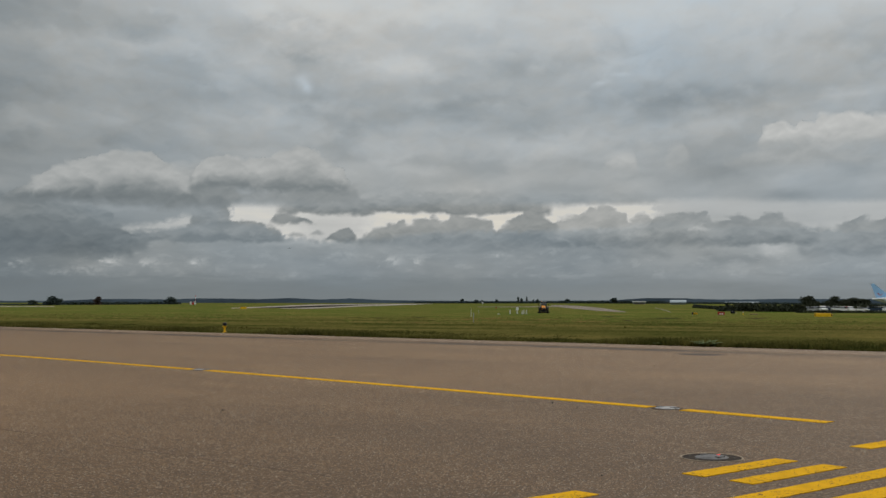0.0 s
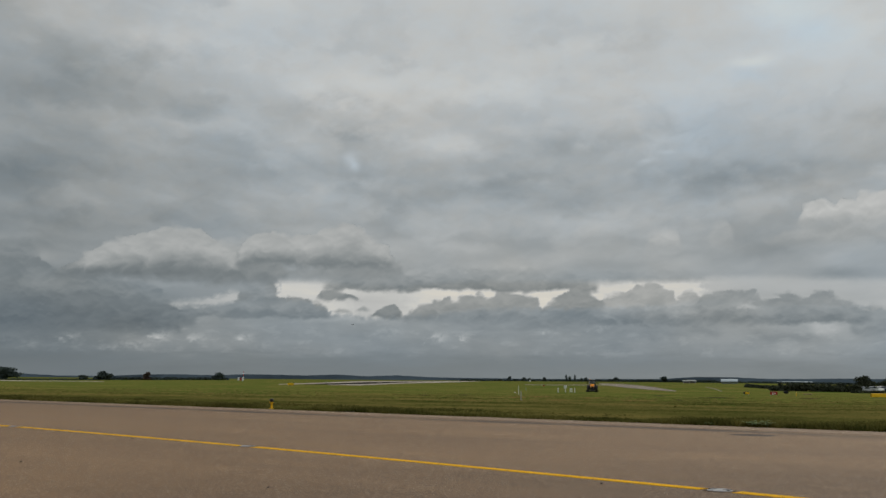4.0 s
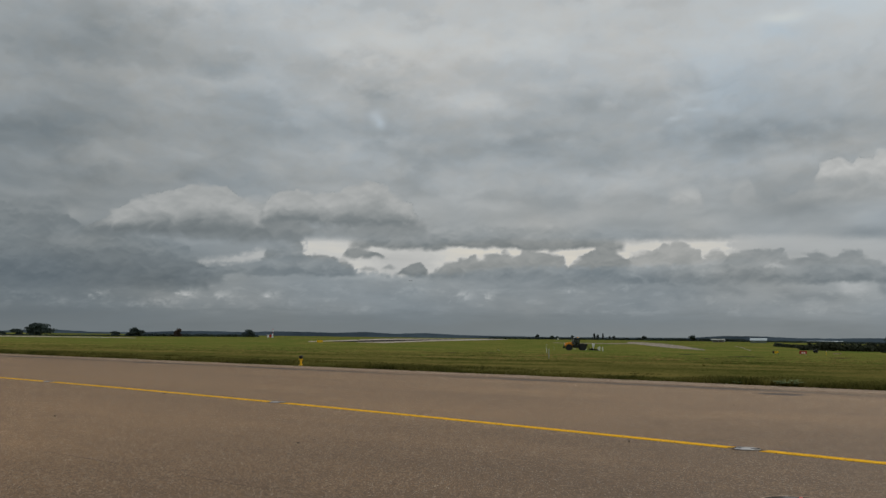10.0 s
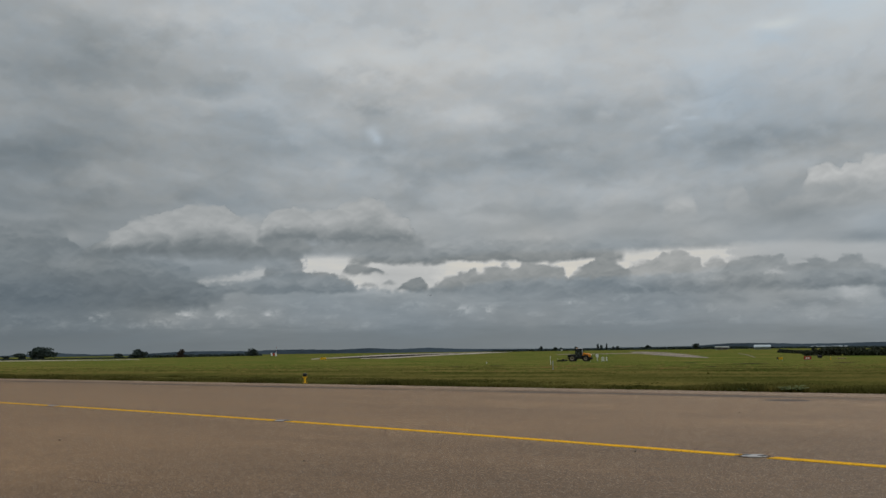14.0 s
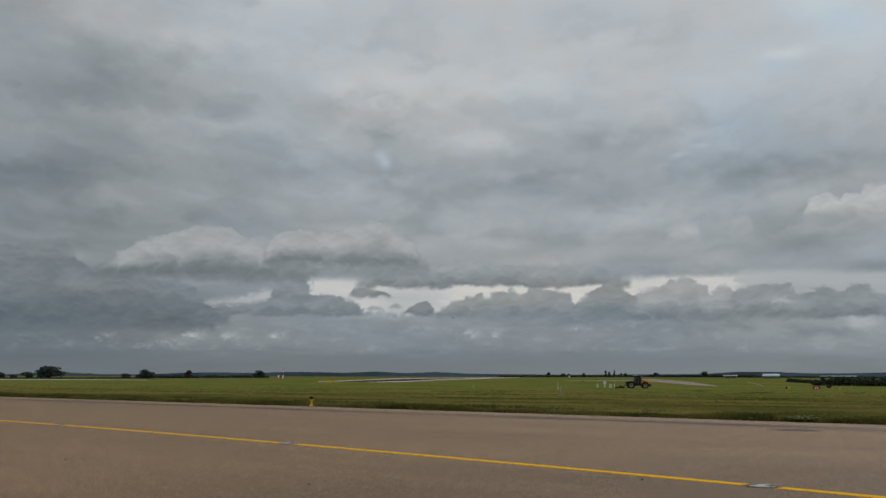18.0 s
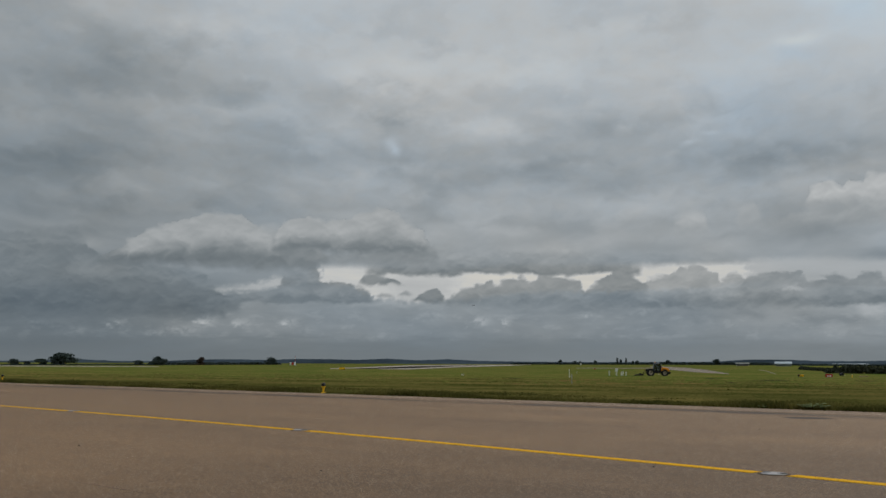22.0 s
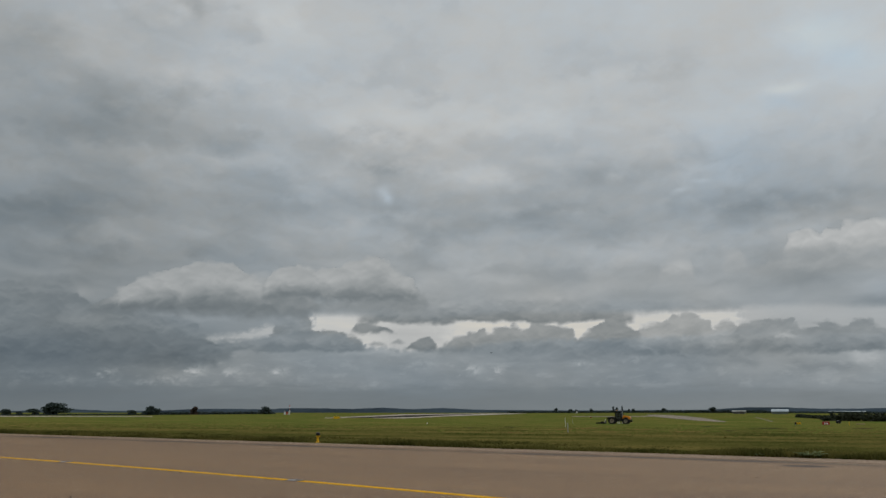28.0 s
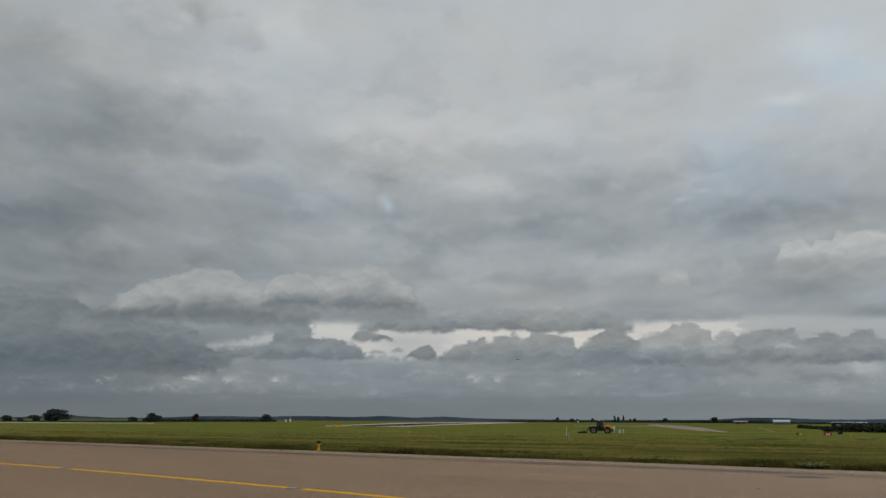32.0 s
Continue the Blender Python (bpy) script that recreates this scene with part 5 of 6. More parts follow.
def airliner(m):
    ob = empty("airliner", m, "parked airliner with a light blue tail fin", "aeroplane")
    # nose along +x; tail at the origin
    rings = [(0.25, -1.0, 4.6), (0.9, 2.0, 4.3), (1.6, 6.0, 3.9), (1.9, 11.0, 3.7), (1.9, 27.0, 3.7), (1.5, 30.5, 3.5), (0.8, 32.5, 3.3), (0.1, 33.6, 3.2)]
    bm = bmesh.new()
    loops = [[bm.verts.new((x, r * math.cos(2 * math.pi * k / 24), z + r * math.sin(2 * math.pi * k / 24))) for k in range(24)] for r, x, z in rings]
    for a, b in zip(loops, loops[1:]):
        for k in range(24):
            bm.faces.new((a[k], a[(k + 1) % 24], b[(k + 1) % 24], b[k]))
    part("fuselage", bm, WHITE, ob, smooth=True)
    part("tail_fin", prism([(-1.6, 11.5), (-0.2, 11.6), (6.8, 5.7), (9.0, 5.3), (0.8, 4.6)], -0.16, 0.16, 0.05), BLUE_PAINT, ob, "light blue tail fin")
    part("fin_emblem", swoosh(1.0, 0.7, 0.19, pose(2.4, 0, 7.2, 90)), RED, ob, "plain red curved stroke")
    for sy in (-1, 1):
        part("tailplane", prism([(0, 0), (1.6, 0), (3.6, 0.0), (2.2, 0.25)], 0, sy * 5.2, 0.0, m=Matrix.Translation((0.5, sy * 0.6, 4.6))), WHITE, ob)
        part("wing", prism([(0, 0), (5.5, 0), (4.0, 0.5), (1.0, 0.5)], 0, sy * 15, 0.0, m=Matrix.Translation((13, sy * 1.7, 3.0))), WHITE, ob)
        part("engine", turned([(0.6, -1.6), (1.0, -0.8), (1.05, 1.2), (0.85, 1.6), (0.1, 1.4)], 20, m=pose(19, sy * 5, 2.2, 0, 90)), STEEL, ob, smooth=True)
        part("wheel", tube(0.55, 0.55, -0.4, 0.4, 16, m=pose(16.5, sy * 2.4, 0.55, 90)), RUBBER, ob)
        part("leg", box(16.4, 16.6, sy * 2.4 - 0.1, sy * 2.4 + 0.1, 0.5, 3.2), STEEL, ob)
    part("aerial_rod", bar((-1.5, 0, 11.3), (-2.2, 0, 12.3), 0.12), STEEL, ob)
    part("nose_wheel", tube(0.4, 0.4, -0.3, 0.3, 16, m=pose(29.5, 0, 0.4, 90)), RUBBER, ob)
    part("nose_leg", box(29.4, 29.6, -0.1, 0.1, 0.4, 2.2), STEEL, ob)
    return ob


airliner(stand(21.47, 430, -8) @ Matrix.Diagonal((0.8, 0.8, 0.8, 1)))


# ---- rough grass along the taxiway ----
def tufts(count, seed):
    rng = np.random.default_rng(seed)
    s = rng.uniform(-95, 45, count)
    ragged = np.array([noise.noise((float(a) * 0.8, 3.3, 1.0)) for a in s])
    q = EDGE - 0.03 + 0.3 * np.clip(ragged, 0, 1) + 7.0 * rng.random(count) ** 1.9
    x, y = ALONG.x * s + ACROSS.x * q, ALONG.y * s + ACROSS.y * q
    z = np.interp(q, [a for a, b in FALL], [b for a, b in FALL])
    clump = np.array([noise.noise((float(a) * 0.8, float(b) * 1.1, 5.0)) for a, b in zip(s, q)])
    broad = np.array([noise.noise((float(a) * 0.16, 8.0, 2.0)) + 0.6 * noise.noise((float(a) * 0.55, float(b) * 0.3, 9.0)) for a, b in zip(s, q)])
    post = beside(-11.24, 33.6)
    clear = np.clip(np.hypot(x - post[0] * 0.985, y - post[1] * 0.985) / 1.6 - 0.35, 0.12, 1)
    h = clear * (0.090 + 0.17 * np.clip(clump, -0.25, 0.6) + 0.03 * rng.random(count)) * np.clip(0.8 + 0.9 * broad, 0.35, 1.2) * np.interp(q - EDGE, [0, 0.8, 2.0, 7.0], [1.05, 1.25, 0.8, 0.2])
    h = np.minimum(h, 0.15)
    verts, faces = [], []
    for k in range(count):
        for j in range(3):
            a = rng.uniform(0, math.pi)
            w, hh = 0.012 + 0.022 * rng.random(), max(0.015, h[k] * rng.uniform(0.7, 1.2))
            dx, dy = math.cos(a) * w, math.sin(a) * w
            ox, oy = rng.normal(0, 0.05, 2)
            lx, ly = rng.normal(0, 0.085, 2)
            i = len(verts)
            verts += [(x[k] + ox - dx, y[k] + oy - dy, z[k] - 0.02), (x[k] + ox + dx, y[k] + oy + dy, z[k] - 0.02), (x[k] + ox + lx, y[k] + oy + ly, z[k] + hh)]
            faces.append((i, i + 1, i + 2))
    return tagged(mesh_of("rough_grass", verts, faces, BLADE), "long rough grass at the edge of the taxiway", "grass", kind="stuff")


tufts(62000, 808)


def tussocks(count, seed):
    """Low uneven mounds of grass over the mown field."""
    rng = np.random.default_rng(seed)
    az = rng.uniform(-32, 27, count)
    r = 1 / rng.uniform(1 / 240, 1 / 27, count)
    verts, faces = [], []
    for k in range(count):
        x, y = beside(az[k], r[k])
        q = x * ACROSS.x + y * ACROSS.y
        if q < EDGE + 1.5 or q > 195:
            continue
        z = lie(x, y)
        clump = noise.noise((x * 0.12, y * 0.12, 2.0))
        w, h = rng.uniform(0.15, 0.5), 0.03 + 0.035 * max(0, clump) + 0.02 * rng.random()
        i = len(verts)
        turn = rng.uniform(0, 6.28)
        for j in range(5):
            g = turn + j * 1.2566
            f = rng.uniform(0.7, 1.2)
            verts.append((x + w * f * math.cos(g), y + w * f * math.sin(g), z - 0.02))
        verts.append((x + rng.normal(0, w * 0.2), y + rng.normal(0, w * 0.2), z + h))
        faces += [(i + j, i + (j + 1) % 5, i + 5) for j in range(5)]
    return tagged(mesh_of("field_tussocks", verts, faces, TUSSOCK), "low uneven tussocks in the mown field", "grass", kind="stuff")


DRY = mat("dry_reddish_grass", (0.165, 0.108, 0.038), 0.95, scale=0.8, vary=0.35, spec=0.0, fine=5)
TUSSOCK = blade_mat("tussock_grass", (0.070, 0.102, 0.020), (0.240, 0.19, 0.058), 0.10, 1.4)
tussocks(26000, 909)
EARTH = mat("bare_damp_earth", (0.045, 0.036, 0.022), 0.95, scale=1.5, vary=0.4, spec=0.0)
for az, el, half in ((-1.3, -0.83, 0.35), (-3.4, -0.86, 0.2), (8.6, -0.80, 0.4), (11.5, -0.86, 0.9), (15.9, -0.86, 0.5), (9.6, -1.0, 0.3)):
    pavement("bare_earth", [(az - half, el + 0.004), (az, el + 0.02), (az + half, el - 0.004)], [(az - half, el - 0.004), (az, el - 0.02), (az + half, el - 0.012)], 0.02, EARTH, "dark rut of bare earth in the grass")
for az, el, half, deep in ((1.45, -0.93, 0.5, 0.05), (3.6, -1.06, 0.6, 0.035), (2.6, -0.88, 0.7, 0.03), (5.4, -0.93, 0.8, 0.03), (-1.2, -1.1, 0.7, 0.03), (7.6, -1.05, 0.9, 0.035)):
    pavement("dry_grass_patch", [(az - half, el + 0.003), (az - half * 0.4, el + deep * 0.6), (az + half * 0.3, el + deep), (az + half, el)], [(az - half, el - 0.003), (az - half * 0.5, el - deep), (az + half * 0.4, el - deep * 0.5), (az + half, el - 0.006)], 0.012, DRY, "reddish dry patch in the mown grass")

WEED = blade_mat("broad_weed_leaves", (0.16, 0.22, 0.09), (0.34, 0.40, 0.21), 2.0, 12)


def weed(m, seed, spread):
    """A low clump of broad leaves: each a folded blade that arches out from the root."""
    rng = np.random.default_rng(seed)
    ob = empty("weed_clump", m, "low clump of pale broad-leaved weeds at the asphalt edge", "plant", "weeds at the asphalt edge")
    for k in range(16):
        a, long, wide = rng.uniform(0, 6.28), spread * rng.uniform(0.5, 1.1), spread * rng.uniform(0.14, 0.26)
        rise = spread * rng.uniform(0.25, 0.7)
        bm = bmesh.new()
        rows = []
        for f in (0.0, 0.35, 0.7, 1.0):
            w = wide * (0.25, 1.0, 0.8, 0.05)[len(rows)]
            z = rise * (1.6 * f - 0.9 * f * f)
            rows.append([bm.verts.new((long * f, y, z + 0.35 * abs(y))) for y in (-w, 0, w)])
        for p, q in zip(rows, rows[1:]):
            for j in range(2):
                bm.faces.new((p[j], q[j], q[j + 1], p[j + 1]))
        bm.transform(pose(0, 0, 0.01, 0, 0, math.degrees(a)))
        part("leaf", bm, WEED, ob, smooth=True)
    return ob


for az, spread, seed in ((13.1, 0.20, 1), (13.5, 0.26, 2), (13.9, 0.20, 3), (11.1, 0.13, 4)):
    a = radians(az)
    way = math.sin(a) * ACROSS.x + math.cos(a) * ACROSS.y
    weed(stand(az, (EDGE + 0.02) / way), seed, spread)


# ---- the tractor ----
RIM = mat("dusty_rim_paint", (0.30, 0.25, 0.17), 0.7, scale=4, vary=0.4)
CAB_GLASS = glass_mat("clear_cab_glass", (0.28, 0.31, 0.31), 0.92)


def tractor():
    ob = empty("tractor", pose(0, 0, 0), "yellow-bonneted four-wheel tractor with a dark rear mower", "tractor")
    part("chassis", box(-2.3, 2.35, -0.36, 0.36, 0.72, 1.05, 0.05), CHASSIS, ob)
    part("bonnet", prism([(0.75, 1.05), (2.5, 1.0), (2.64, 1.3), (2.52, 1.62), (1.9, 1.82), (0.75, 1.95)], -0.46, 0.46, 0.07), ORANGE, ob, "bright yellow-orange bonnet")
    part("grille", box(2.57, 2.66, -0.36, 0.36, 0.98, 1.36, 0.02), BLACK, ob)
    for k in range(5):
        part("vent_slat", box(1.1, 1.9, -0.485, -0.465, 1.1 + 0.1 * k, 1.15 + 0.1 * k), BLACK, ob)
    for sy in (-0.33, 0.33):
        part("headlight", box(2.5, 2.63, sy - 0.12, sy + 0.12, 1.38, 1.48, 0.02), WHITE, ob)
    part("front_weight", box(2.45, 2.85, -0.5, 0.5, 0.5, 0.92, 0.05), CHASSIS, ob)
    cab = part("cab_frame", cab_frame(), CHASSIS, ob)
    part("windscreen", prism([(0.70, 1.55), (0.73, 1.55), (0.55, 2.6), (0.52, 2.6)], -0.66, 0.66), CAB_GLASS, cab)
    part("rear_window", prism([(-0.83, 1.55), (-0.80, 1.55), (-0.72, 2.6), (-0.75, 2.6)], -0.66, 0.66), CAB_GLASS, cab)
    for sy in (-0.76, 0.74):
        part("side_window", prism([(-0.74, 1.15), (0.66, 1.15), (0.5, 2.6), (-0.68, 2.6)], sy, sy + 0.02), CAB_GLASS, cab)
    part("roof", box(-0.95, 0.8, -0.85, 0.85, 2.64, 2.84, 0.07), CHASSIS, ob)
    part("roof_cap", box(-0.75, 0.6, -0.66, 0.66, 2.84, 2.90, 0.025), WHITE, ob, "pale roof top")
    part("beacon", turned([(0.07, 2.9), (0.08, 2.93), (0.07, 3.05), (0.002, 3.09)], 14, m=Matrix.Translation((-0.45, -0.5, 0))), ORANGE, ob, "amber beacon")
    part("seat", box(-0.45, 0.05, -0.26, 0.26, 1.2, 1.4, 0.05), BLACK, ob)
    part("seat_back", box(-0.52, -0.38, -0.26, 0.26, 1.4, 1.95, 0.05), BLACK, ob)
    part("exhaust", tube(0.06, 0.06, 1.6, 2.75, 12, m=Matrix.Translation((0.85, -0.68, 0))), STEEL, ob)
    part("air_intake", tube(0.08, 0.08, 1.4, 2.2, 12, m=Matrix.Translation((0.85, 0.68, 0))), BLACK, ob)
    part("rear_deck", box(-2.45, -0.9, -0.92, 0.92, 1.05, 1.52, 0.08), CHASSIS, ob, "dark flat rear deck")
    part("rear_board", box(-2.5, -2.4, -0.9, 0.9, 1.1, 1.5, 0.03), CHASSIS, ob)
    for sy in (-1, 1):
        part("fuel_tank", box(-0.45, 0.55, sy * 0.78 - 0.26, sy * 0.78 + 0.26, 0.62, 1.15, 0.08), CHASSIS, ob)
        part("step", box(0.1, 0.5, sy * 1.08 - 0.1, sy * 1.08 + 0.1, 0.42, 0.47), STEEL, ob)
        part("mirror", box(0.78, 0.84, sy * 1.12 - 0.1, sy * 1.12 + 0.1, 1.95, 2.35, 0.015), BLACK, ob)
        part("mirror_arm", bar((0.7, sy * 0.8, 2.4), (0.8, sy * 1.1, 2.3), 0.03), BLACK, ob)
        part("tail_lamp", box(-2.54, -2.5, sy * 0.8 - 0.1, sy * 0.8 + 0.1, 1.3, 1.4, 0.01), RED, ob)
    wheels = []
    for sx, r in ((1.55, 0.70), (-1.45, 0.78)):
        for sy in (-0.95, 0.95):
            fender = prism([(sx + r * 1.12 * math.cos(a), r + r * 1.12 * math.sin(a)) for a in [math.pi * k / 10 for k in range(1, 10)]]
                           + [(sx + r * 1.05 * math.cos(a), r + r * 1.05 * math.sin(a)) for a in [math.pi * k / 10 for k in range(9, 0, -1)]], sy - 0.3, sy + 0.3)
            part("mudguard", fender, CHASSIS, ob)
            wheels.append(wheel(ob, sx, sy, r))
    # mower on the rear linkage
    arm = bmesh.new()
    for sy in (-0.4, 0.4):
        bar((-2.3, sy, 0.75), (-3.1, sy, 0.55), 0.1, arm)
    bar((-2.3, 0, 1.15), (-3.1, 0, 0.75), 0.08, arm)
    part("linkage_arm", arm, CHASSIS, ob)
    deck_part = part("mower_deck", prism([(-3.0, 0.15), (-2.9, 0.36), (-3.3, 0.46), (-4.5, 0.40), (-4.7, 0.16)], -1.5, 1.5, 0.04), CHASSIS, ob, "dark rear mower deck")
    part("mower_guard", box(-4.85, -4.72, -1.45, 1.45, 0.12, 0.3, 0.02), CHASSIS, deck_part)
    for sy in (-1.2, 1.2):
        part("gauge_wheel", tube(0.2, 0.2, -0.08, 0.08, 14, m=pose(-4.6, sy * 1.05, 0.2, 90)), RUBBER, deck_part)
    part("gearbox", box(-3.9, -3.4, -0.25, 0.25, 0.44, 0.66, 0.04), CHASSIS, deck_part)
    return ob, wheels


def cab_frame():
    bm = bmesh.new()
    for sy in (-0.74, 0.74):
        for a, b in (((0.72, 1.1), (0.52, 2.68)), ((-0.82, 1.1), (-0.73, 2.68)), ((-0.1, 1.1), (-0.1, 2.68))):
            bar((a[0], sy, a[1]), (b[0], sy, b[1]), 0.085, bm)
        bar((0.72, sy, 1.12), (-0.82, sy, 1.12), 0.1, bm)
        bar((0.55, sy, 2.64), (-0.75, sy, 2.64), 0.09, bm)
    box(-0.85, 0.75, -0.76, 0.76, 0.95, 1.12, 0.03, bm)
    box(0.62, 0.76, -0.7, 0.7, 1.1, 1.58, 0.03, bm)
    box(-0.86, -0.76, -0.7, 0.7, 1.1, 1.55, 0.03, bm)
    return bm


def wheel(parent, sx, sy, r):
    """A wheel that turns about its own axle; its origin is at the hub."""
    bm = turned([(r * 0.58, -0.24), (r * 0.9, -0.25), (r, -0.19), (r, 0.19), (r * 0.9, 0.25), (r * 0.58, 0.24), (r * 0.55, 0.1), (r * 0.55, -0.1)], 28)
    for k in range(18):
        a = 2 * math.pi * k / 18
        for side in (-1, 1):
            box(r - 0.02, r + 0.04, -0.035, 0.035, 0.0 if side > 0 else -0.22, 0.22 if side > 0 else 0.0, 0, bm, pose(0, 0, 0, 0, 0, math.degrees(a) + 5 * side) )
    bm.transform(pose(0, 0, 0, 90))
    ob = part("wheel", bm, RUBBER, parent)
    ob.location = (sx, sy, r)
    rim = turned([(r * 0.56, -0.2), (r * 0.56, 0.2), (r * 0.45, 0.16), (r * 0.2, 0.1), (r * 0.18, -0.1), (r * 0.45, -0.16)], 20)
    rim.transform(pose(0, 0, 0, 90))
    part("rim", rim, RIM, ob, "dull yellow-grey wheel rim")
    for k in range(5):
        a = 2 * math.pi * k / 5
        part("wheel_nut", tube(0.04, 0.04, -0.13, 0.13, 6, m=pose(0.2 * math.cos(a), 0, 0.2 * math.sin(a), 90)), CHASSIS, ob)
    return ob, (sx, sy, r)


TRACTOR, WHEELS = tractor()

# seconds, azimuth, distance, heading (degrees from +x, anticlockwise)
DRIVE = [(0, 5.23, 268, -95), (1, 5.25, 265.5, -95), (3, 5.26, 260.5, -95), (4.5, 5.20, 256.5, -96), (5.5, 5.00, 254, -104), (6, 4.92, 253, -118), (7, 4.61, 251, -140),
         (8, 4.11, 249.6, -160), (9, 3.49, 249, -173), (10, 2.98, 248.6, -178), (11, 2.53, 248, -172), (11.5, 2.40, 247.3, -140), (12, 2.37, 246, -100), (12.5, 2.45, 245, -72),
         (13, 2.59, 244.2, -48), (13.5, 2.75, 243.8, -28), (14, 2.97, 243.5, -14), (14.5, 3.26, 243.4, -6), (16.5, 4.56, 243.3, 0), (17, 4.90, 243.3, 0), (18, 5.52, 243.4, 1),
         (19, 6.01, 243.6, 1), (20, 6.21, 243.6, 1), (20.5, 6.22, 243.6, 1), (21, 6.18, 243.6, 1), (22, 5.92, 243.6, 0), (23, 5.65, 243.7, -2), (24.5, 5.21, 244, -5), (25.5, 4.94, 244.2, -7),
         (27.5, 4.34, 244.8, -12), (29, 3.93, 245.2, -12), (30, 3.67, 245.4, -10), (32, 3.19, 245.8, -6)]


def drive_rows():
    """Poses of the tractor every quarter second, and how far its wheels have rolled."""
    ts = np.arange(0, 32.01, 0.25)
    keys = np.array(DRIVE, float)
    def glide(col):
        v, t = keys[:, col], keys[:, 0]
        slope = np.gradient(v, t)
        out = []
        for q in ts:
            i = min(max(np.searchsorted(t, q, side="right") - 1, 0), len(t) - 2)
            h = t[i + 1] - t[i]
            f = (q - t[i]) / h
            out.append((2 * f ** 3 - 3 * f ** 2 + 1) * v[i] + (f ** 3 - 2 * f ** 2 + f) * h * slope[i] + (-2 * f ** 3 + 3 * f ** 2) * v[i + 1] + (f ** 3 - f ** 2) * h * slope[i + 1])
        return np.array(out)
    az, r, head = glide(1), glide(2), glide(3)
    rows, rolled, last = [], [0.0], None
    for t, a, d, h in zip(ts, az, r, head):
        x, y = beside(a, d)
        rows.append((float(t), pose(x, y, lie(x, y) - 0.08, 0, 0, float(h))))
        if last is not None:
            rolled.append(rolled[-1] + (x - last[0]) * math.cos(radians(h)) + (y - last[1]) * math.sin(radians(h)))
        last = (x, y)
    return rows, rolled


# degrees by which each cloud layer drifts to the west round the sky in the whole time; they stand as listed at 2 s
DRIFT = [(sky_deck, 0.70), (cloud_west, 0.9), (cloud_mid, 1.35), (cloud_east, 2.2), (cloud_far_east, 4.0)]


# ---- a white gull low over the grass, and a far aeroplane ----
def gull():
    ob = empty("gull", pose(0, 0, 0), "white gull flying low over the grass", "bird")
    part("body", turned([(0.005, -0.2), (0.05, -0.12), (0.065, 0.0), (0.05, 0.1), (0.03, 0.16), (0.035, 0.2), (0.005, 0.25)], 12, m=pose(0, 0, 0, 0, 90)), WHITE, ob, smooth=True)
    part("beak", tube(0.012, 0.002, 0.0, 0.05, 8, m=pose(0.24, 0, 0, 0, 90)), SIGN_YELLOW, ob)
    part("tail", prism([(-0.32, -0.008), (-0.15, -0.012), (-0.15, 0.012), (-0.32, 0.008)], -0.06, 0.06), WHITE, ob)
    wings = []
    for sy in (-1, 1):
        bm = bmesh.new()
        pts = [(0.08, 0.03), (0.10, 0.25), (0.02, 0.58), (-0.04, 0.55), (-0.07, 0.25), (-0.09, 0.03)]
        lo, hi = [bm.verts.new((x, sy * y, -0.006)) for x, y in pts], [bm.verts.new((x, sy * y, 0.006)) for x, y in pts]
        bm.faces.new(lo)
        bm.faces.new(hi[::-1])
        for k in range(6):
            bm.faces.new((lo[k], hi[k], hi[(k + 1) % 6], lo[(k + 1) % 6]))
        bmesh.ops.recalc_face_normals(bm, faces=bm.faces[:])
        wings.append((part("wing", bm, WHITE, ob), sy))
    return ob, wings


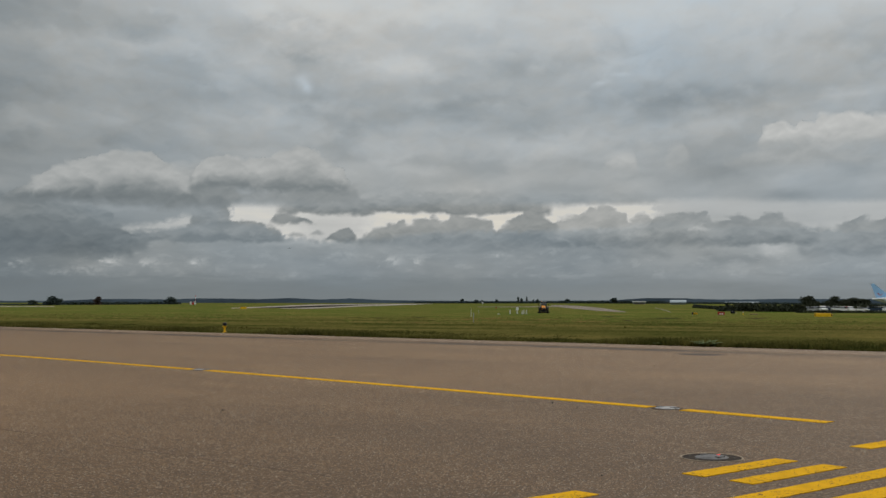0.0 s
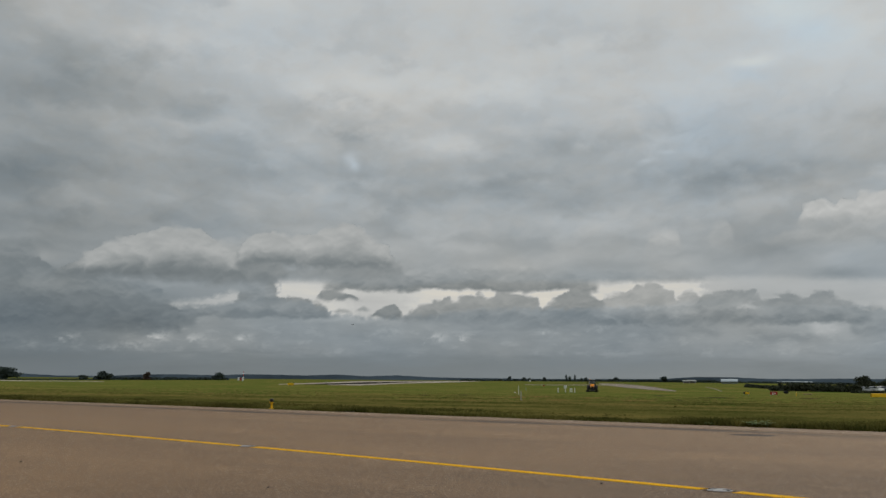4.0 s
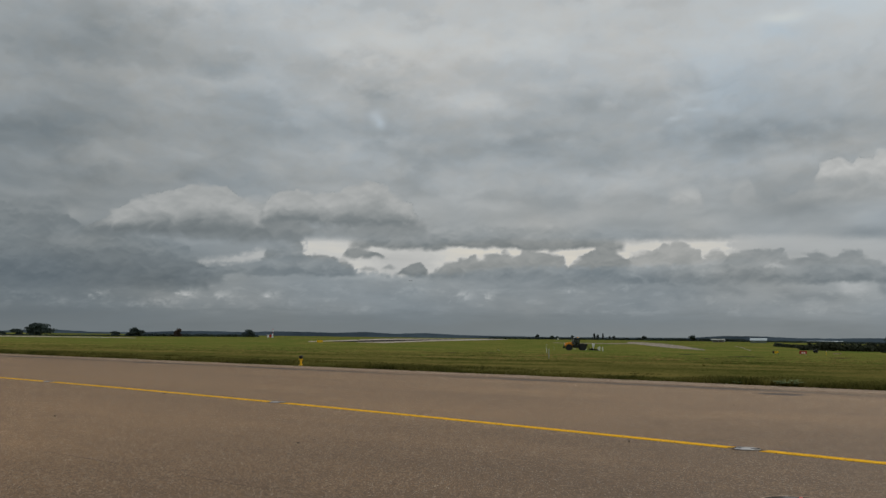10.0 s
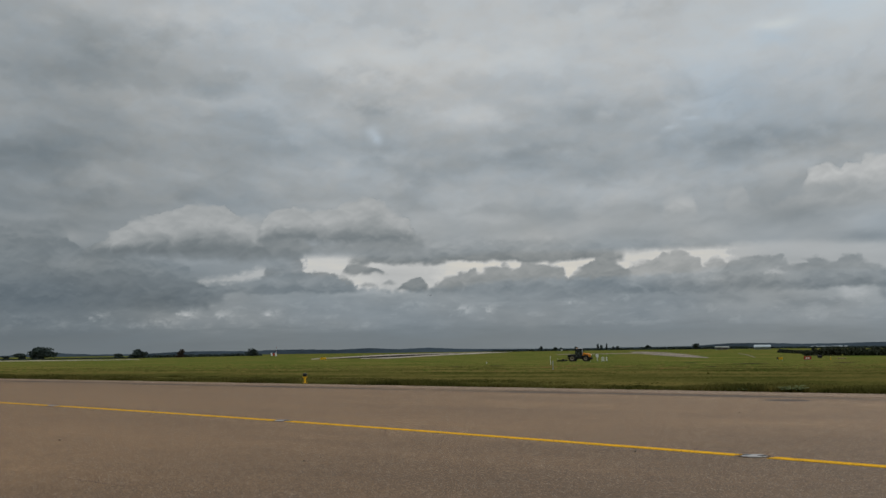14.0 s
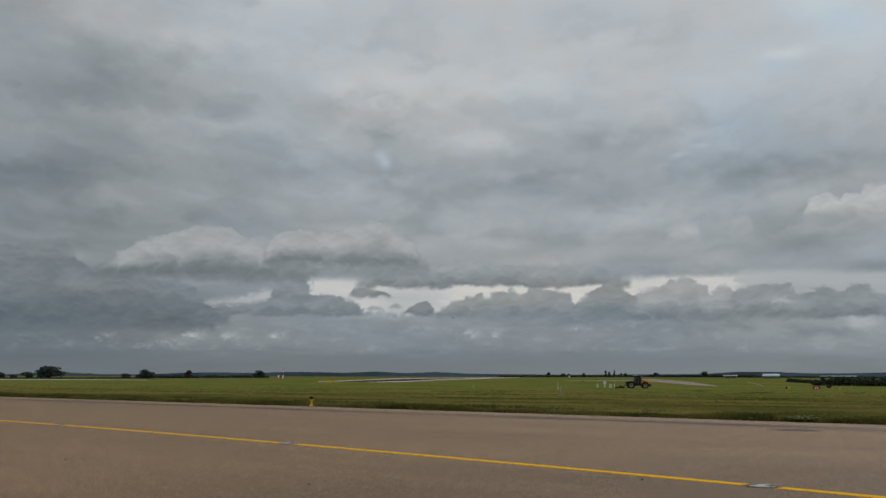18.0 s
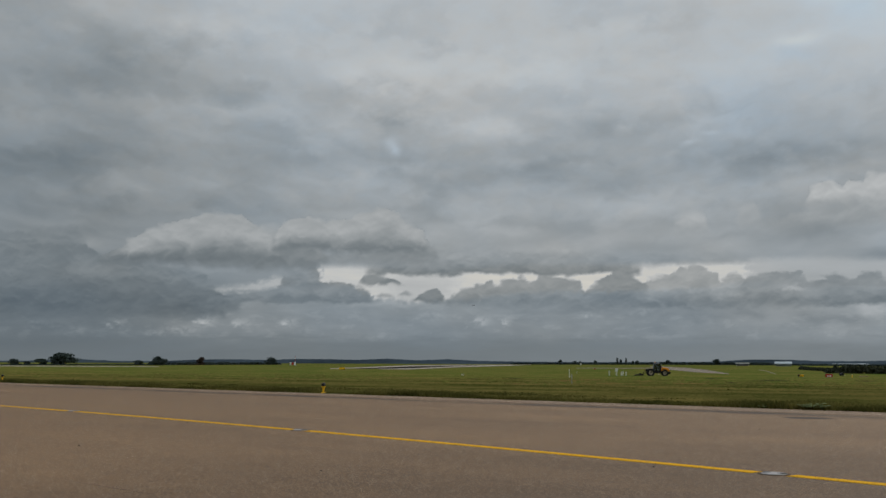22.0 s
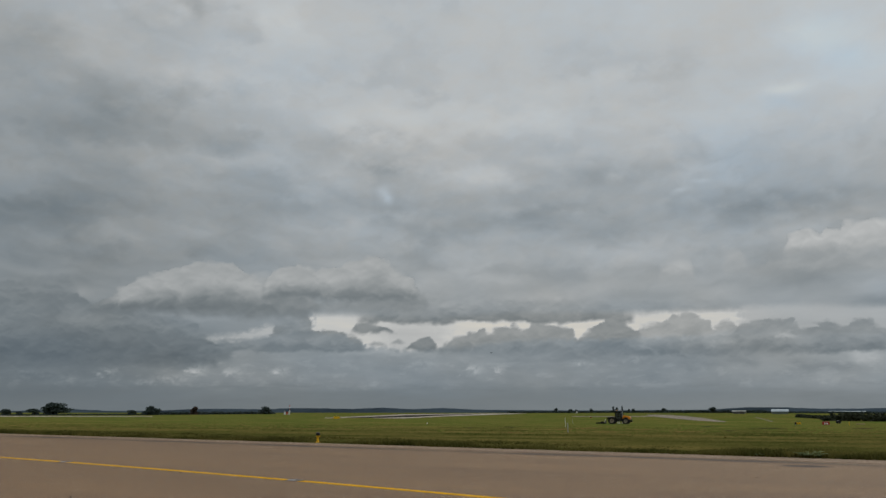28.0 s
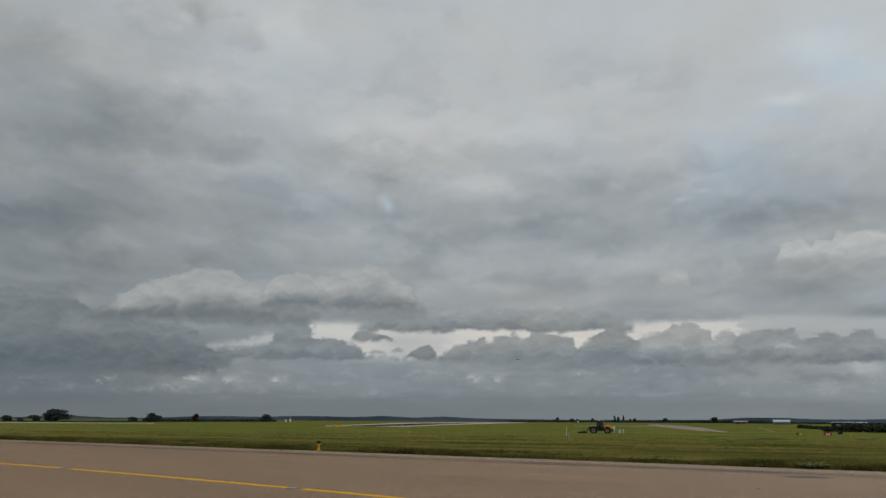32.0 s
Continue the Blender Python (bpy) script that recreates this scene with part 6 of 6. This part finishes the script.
def small_aeroplane():
    ob = empty("aeroplane", pose(0, 0, 0), "far small aeroplane in flight", "aeroplane")
    part("fuselage", turned([(0.1, -5.5), (0.45, -3), (0.75, 0), (0.75, 2.5), (0.4, 4), (0.05, 4.6)], 14, m=pose(0, 0, 0, 0, 90)), CHASSIS, ob, smooth=True)
    part("wing", box(0.2, 1.9, -6.5, 6.5, 0.3, 0.5, 0.05), CHASSIS, ob)
    part("tailplane", box(-5.4, -4.5, -2.2, 2.2, 0.1, 0.22, 0.03), CHASSIS, ob)
    part("fin", prism([(-5.5, 0.2), (-4.2, 0.2), (-5.0, 1.8), (-5.6, 1.8)], -0.08, 0.08), CHASSIS, ob)
    return ob


GULL, GULL_WINGS = gull()
PLANE = small_aeroplane()
# seconds, azimuth, elevation
GULL_WAY = [(0, 2.9, -0.66), (3, 1.75, -0.67), (5.5, 0.71, -0.68), (6, 0.47, -0.65), (6.5, -0.2, -0.64), (7, -0.57, -0.66), (7.5, -0.64, -0.69), (9, -0.85, -0.70), (13, -1.61, -0.71), (17, -2.61, -0.68), (24, -4.6, -0.66), (32, -6.6, -0.68)]
PLANE_WAY = [(0, -7.98, 2.76), (6, -6.68, 2.78), (9, -5.87, 2.85), (13, -4.93, 2.88), (17, -4.12, 2.92), (20, -3.66, 3.01), (23, -3.38, 2.94), (32, -1.0, 3.1)]


def aloft(way, r, turn):
    rows = []
    for t, az, el in way:
        x, y = beside(az, r)
        rows.append((t, pose(x, y, EYE + r * math.tan(radians(el)), 0, 0, turn)))
    return rows


def motions():
    rows, rolled = drive_rows()
    walk(TRACTOR, rows)
    for ob, (sx, sy, r) in WHEELS:
        walk(ob, [(t, pose(sx, sy, r) @ pose(0, 0, 0, 0, math.degrees(d / r))) for (t, m), d in zip(rows, rolled)])
    walk(GULL, aloft(GULL_WAY, 205, 178))
    for ob, sy in GULL_WINGS:
        walk(ob, [(0.15 * k, pose(0, 0, 0.03, sy * (12 + 26 * math.sin(2.1 * k)))) for k in range(213)] + [(32, pose(0, 0, 0.03, sy * 12))])
    walk(PLANE, aloft(PLANE_WAY, 3900, 4))
    for ob, turn in DRIFT:
        walk(ob, [(t, pose(0, 0, 0, 0, 0, turn * (t - 2) / 32)) for t in (0, 8, 16, 24, 32)])


motions()
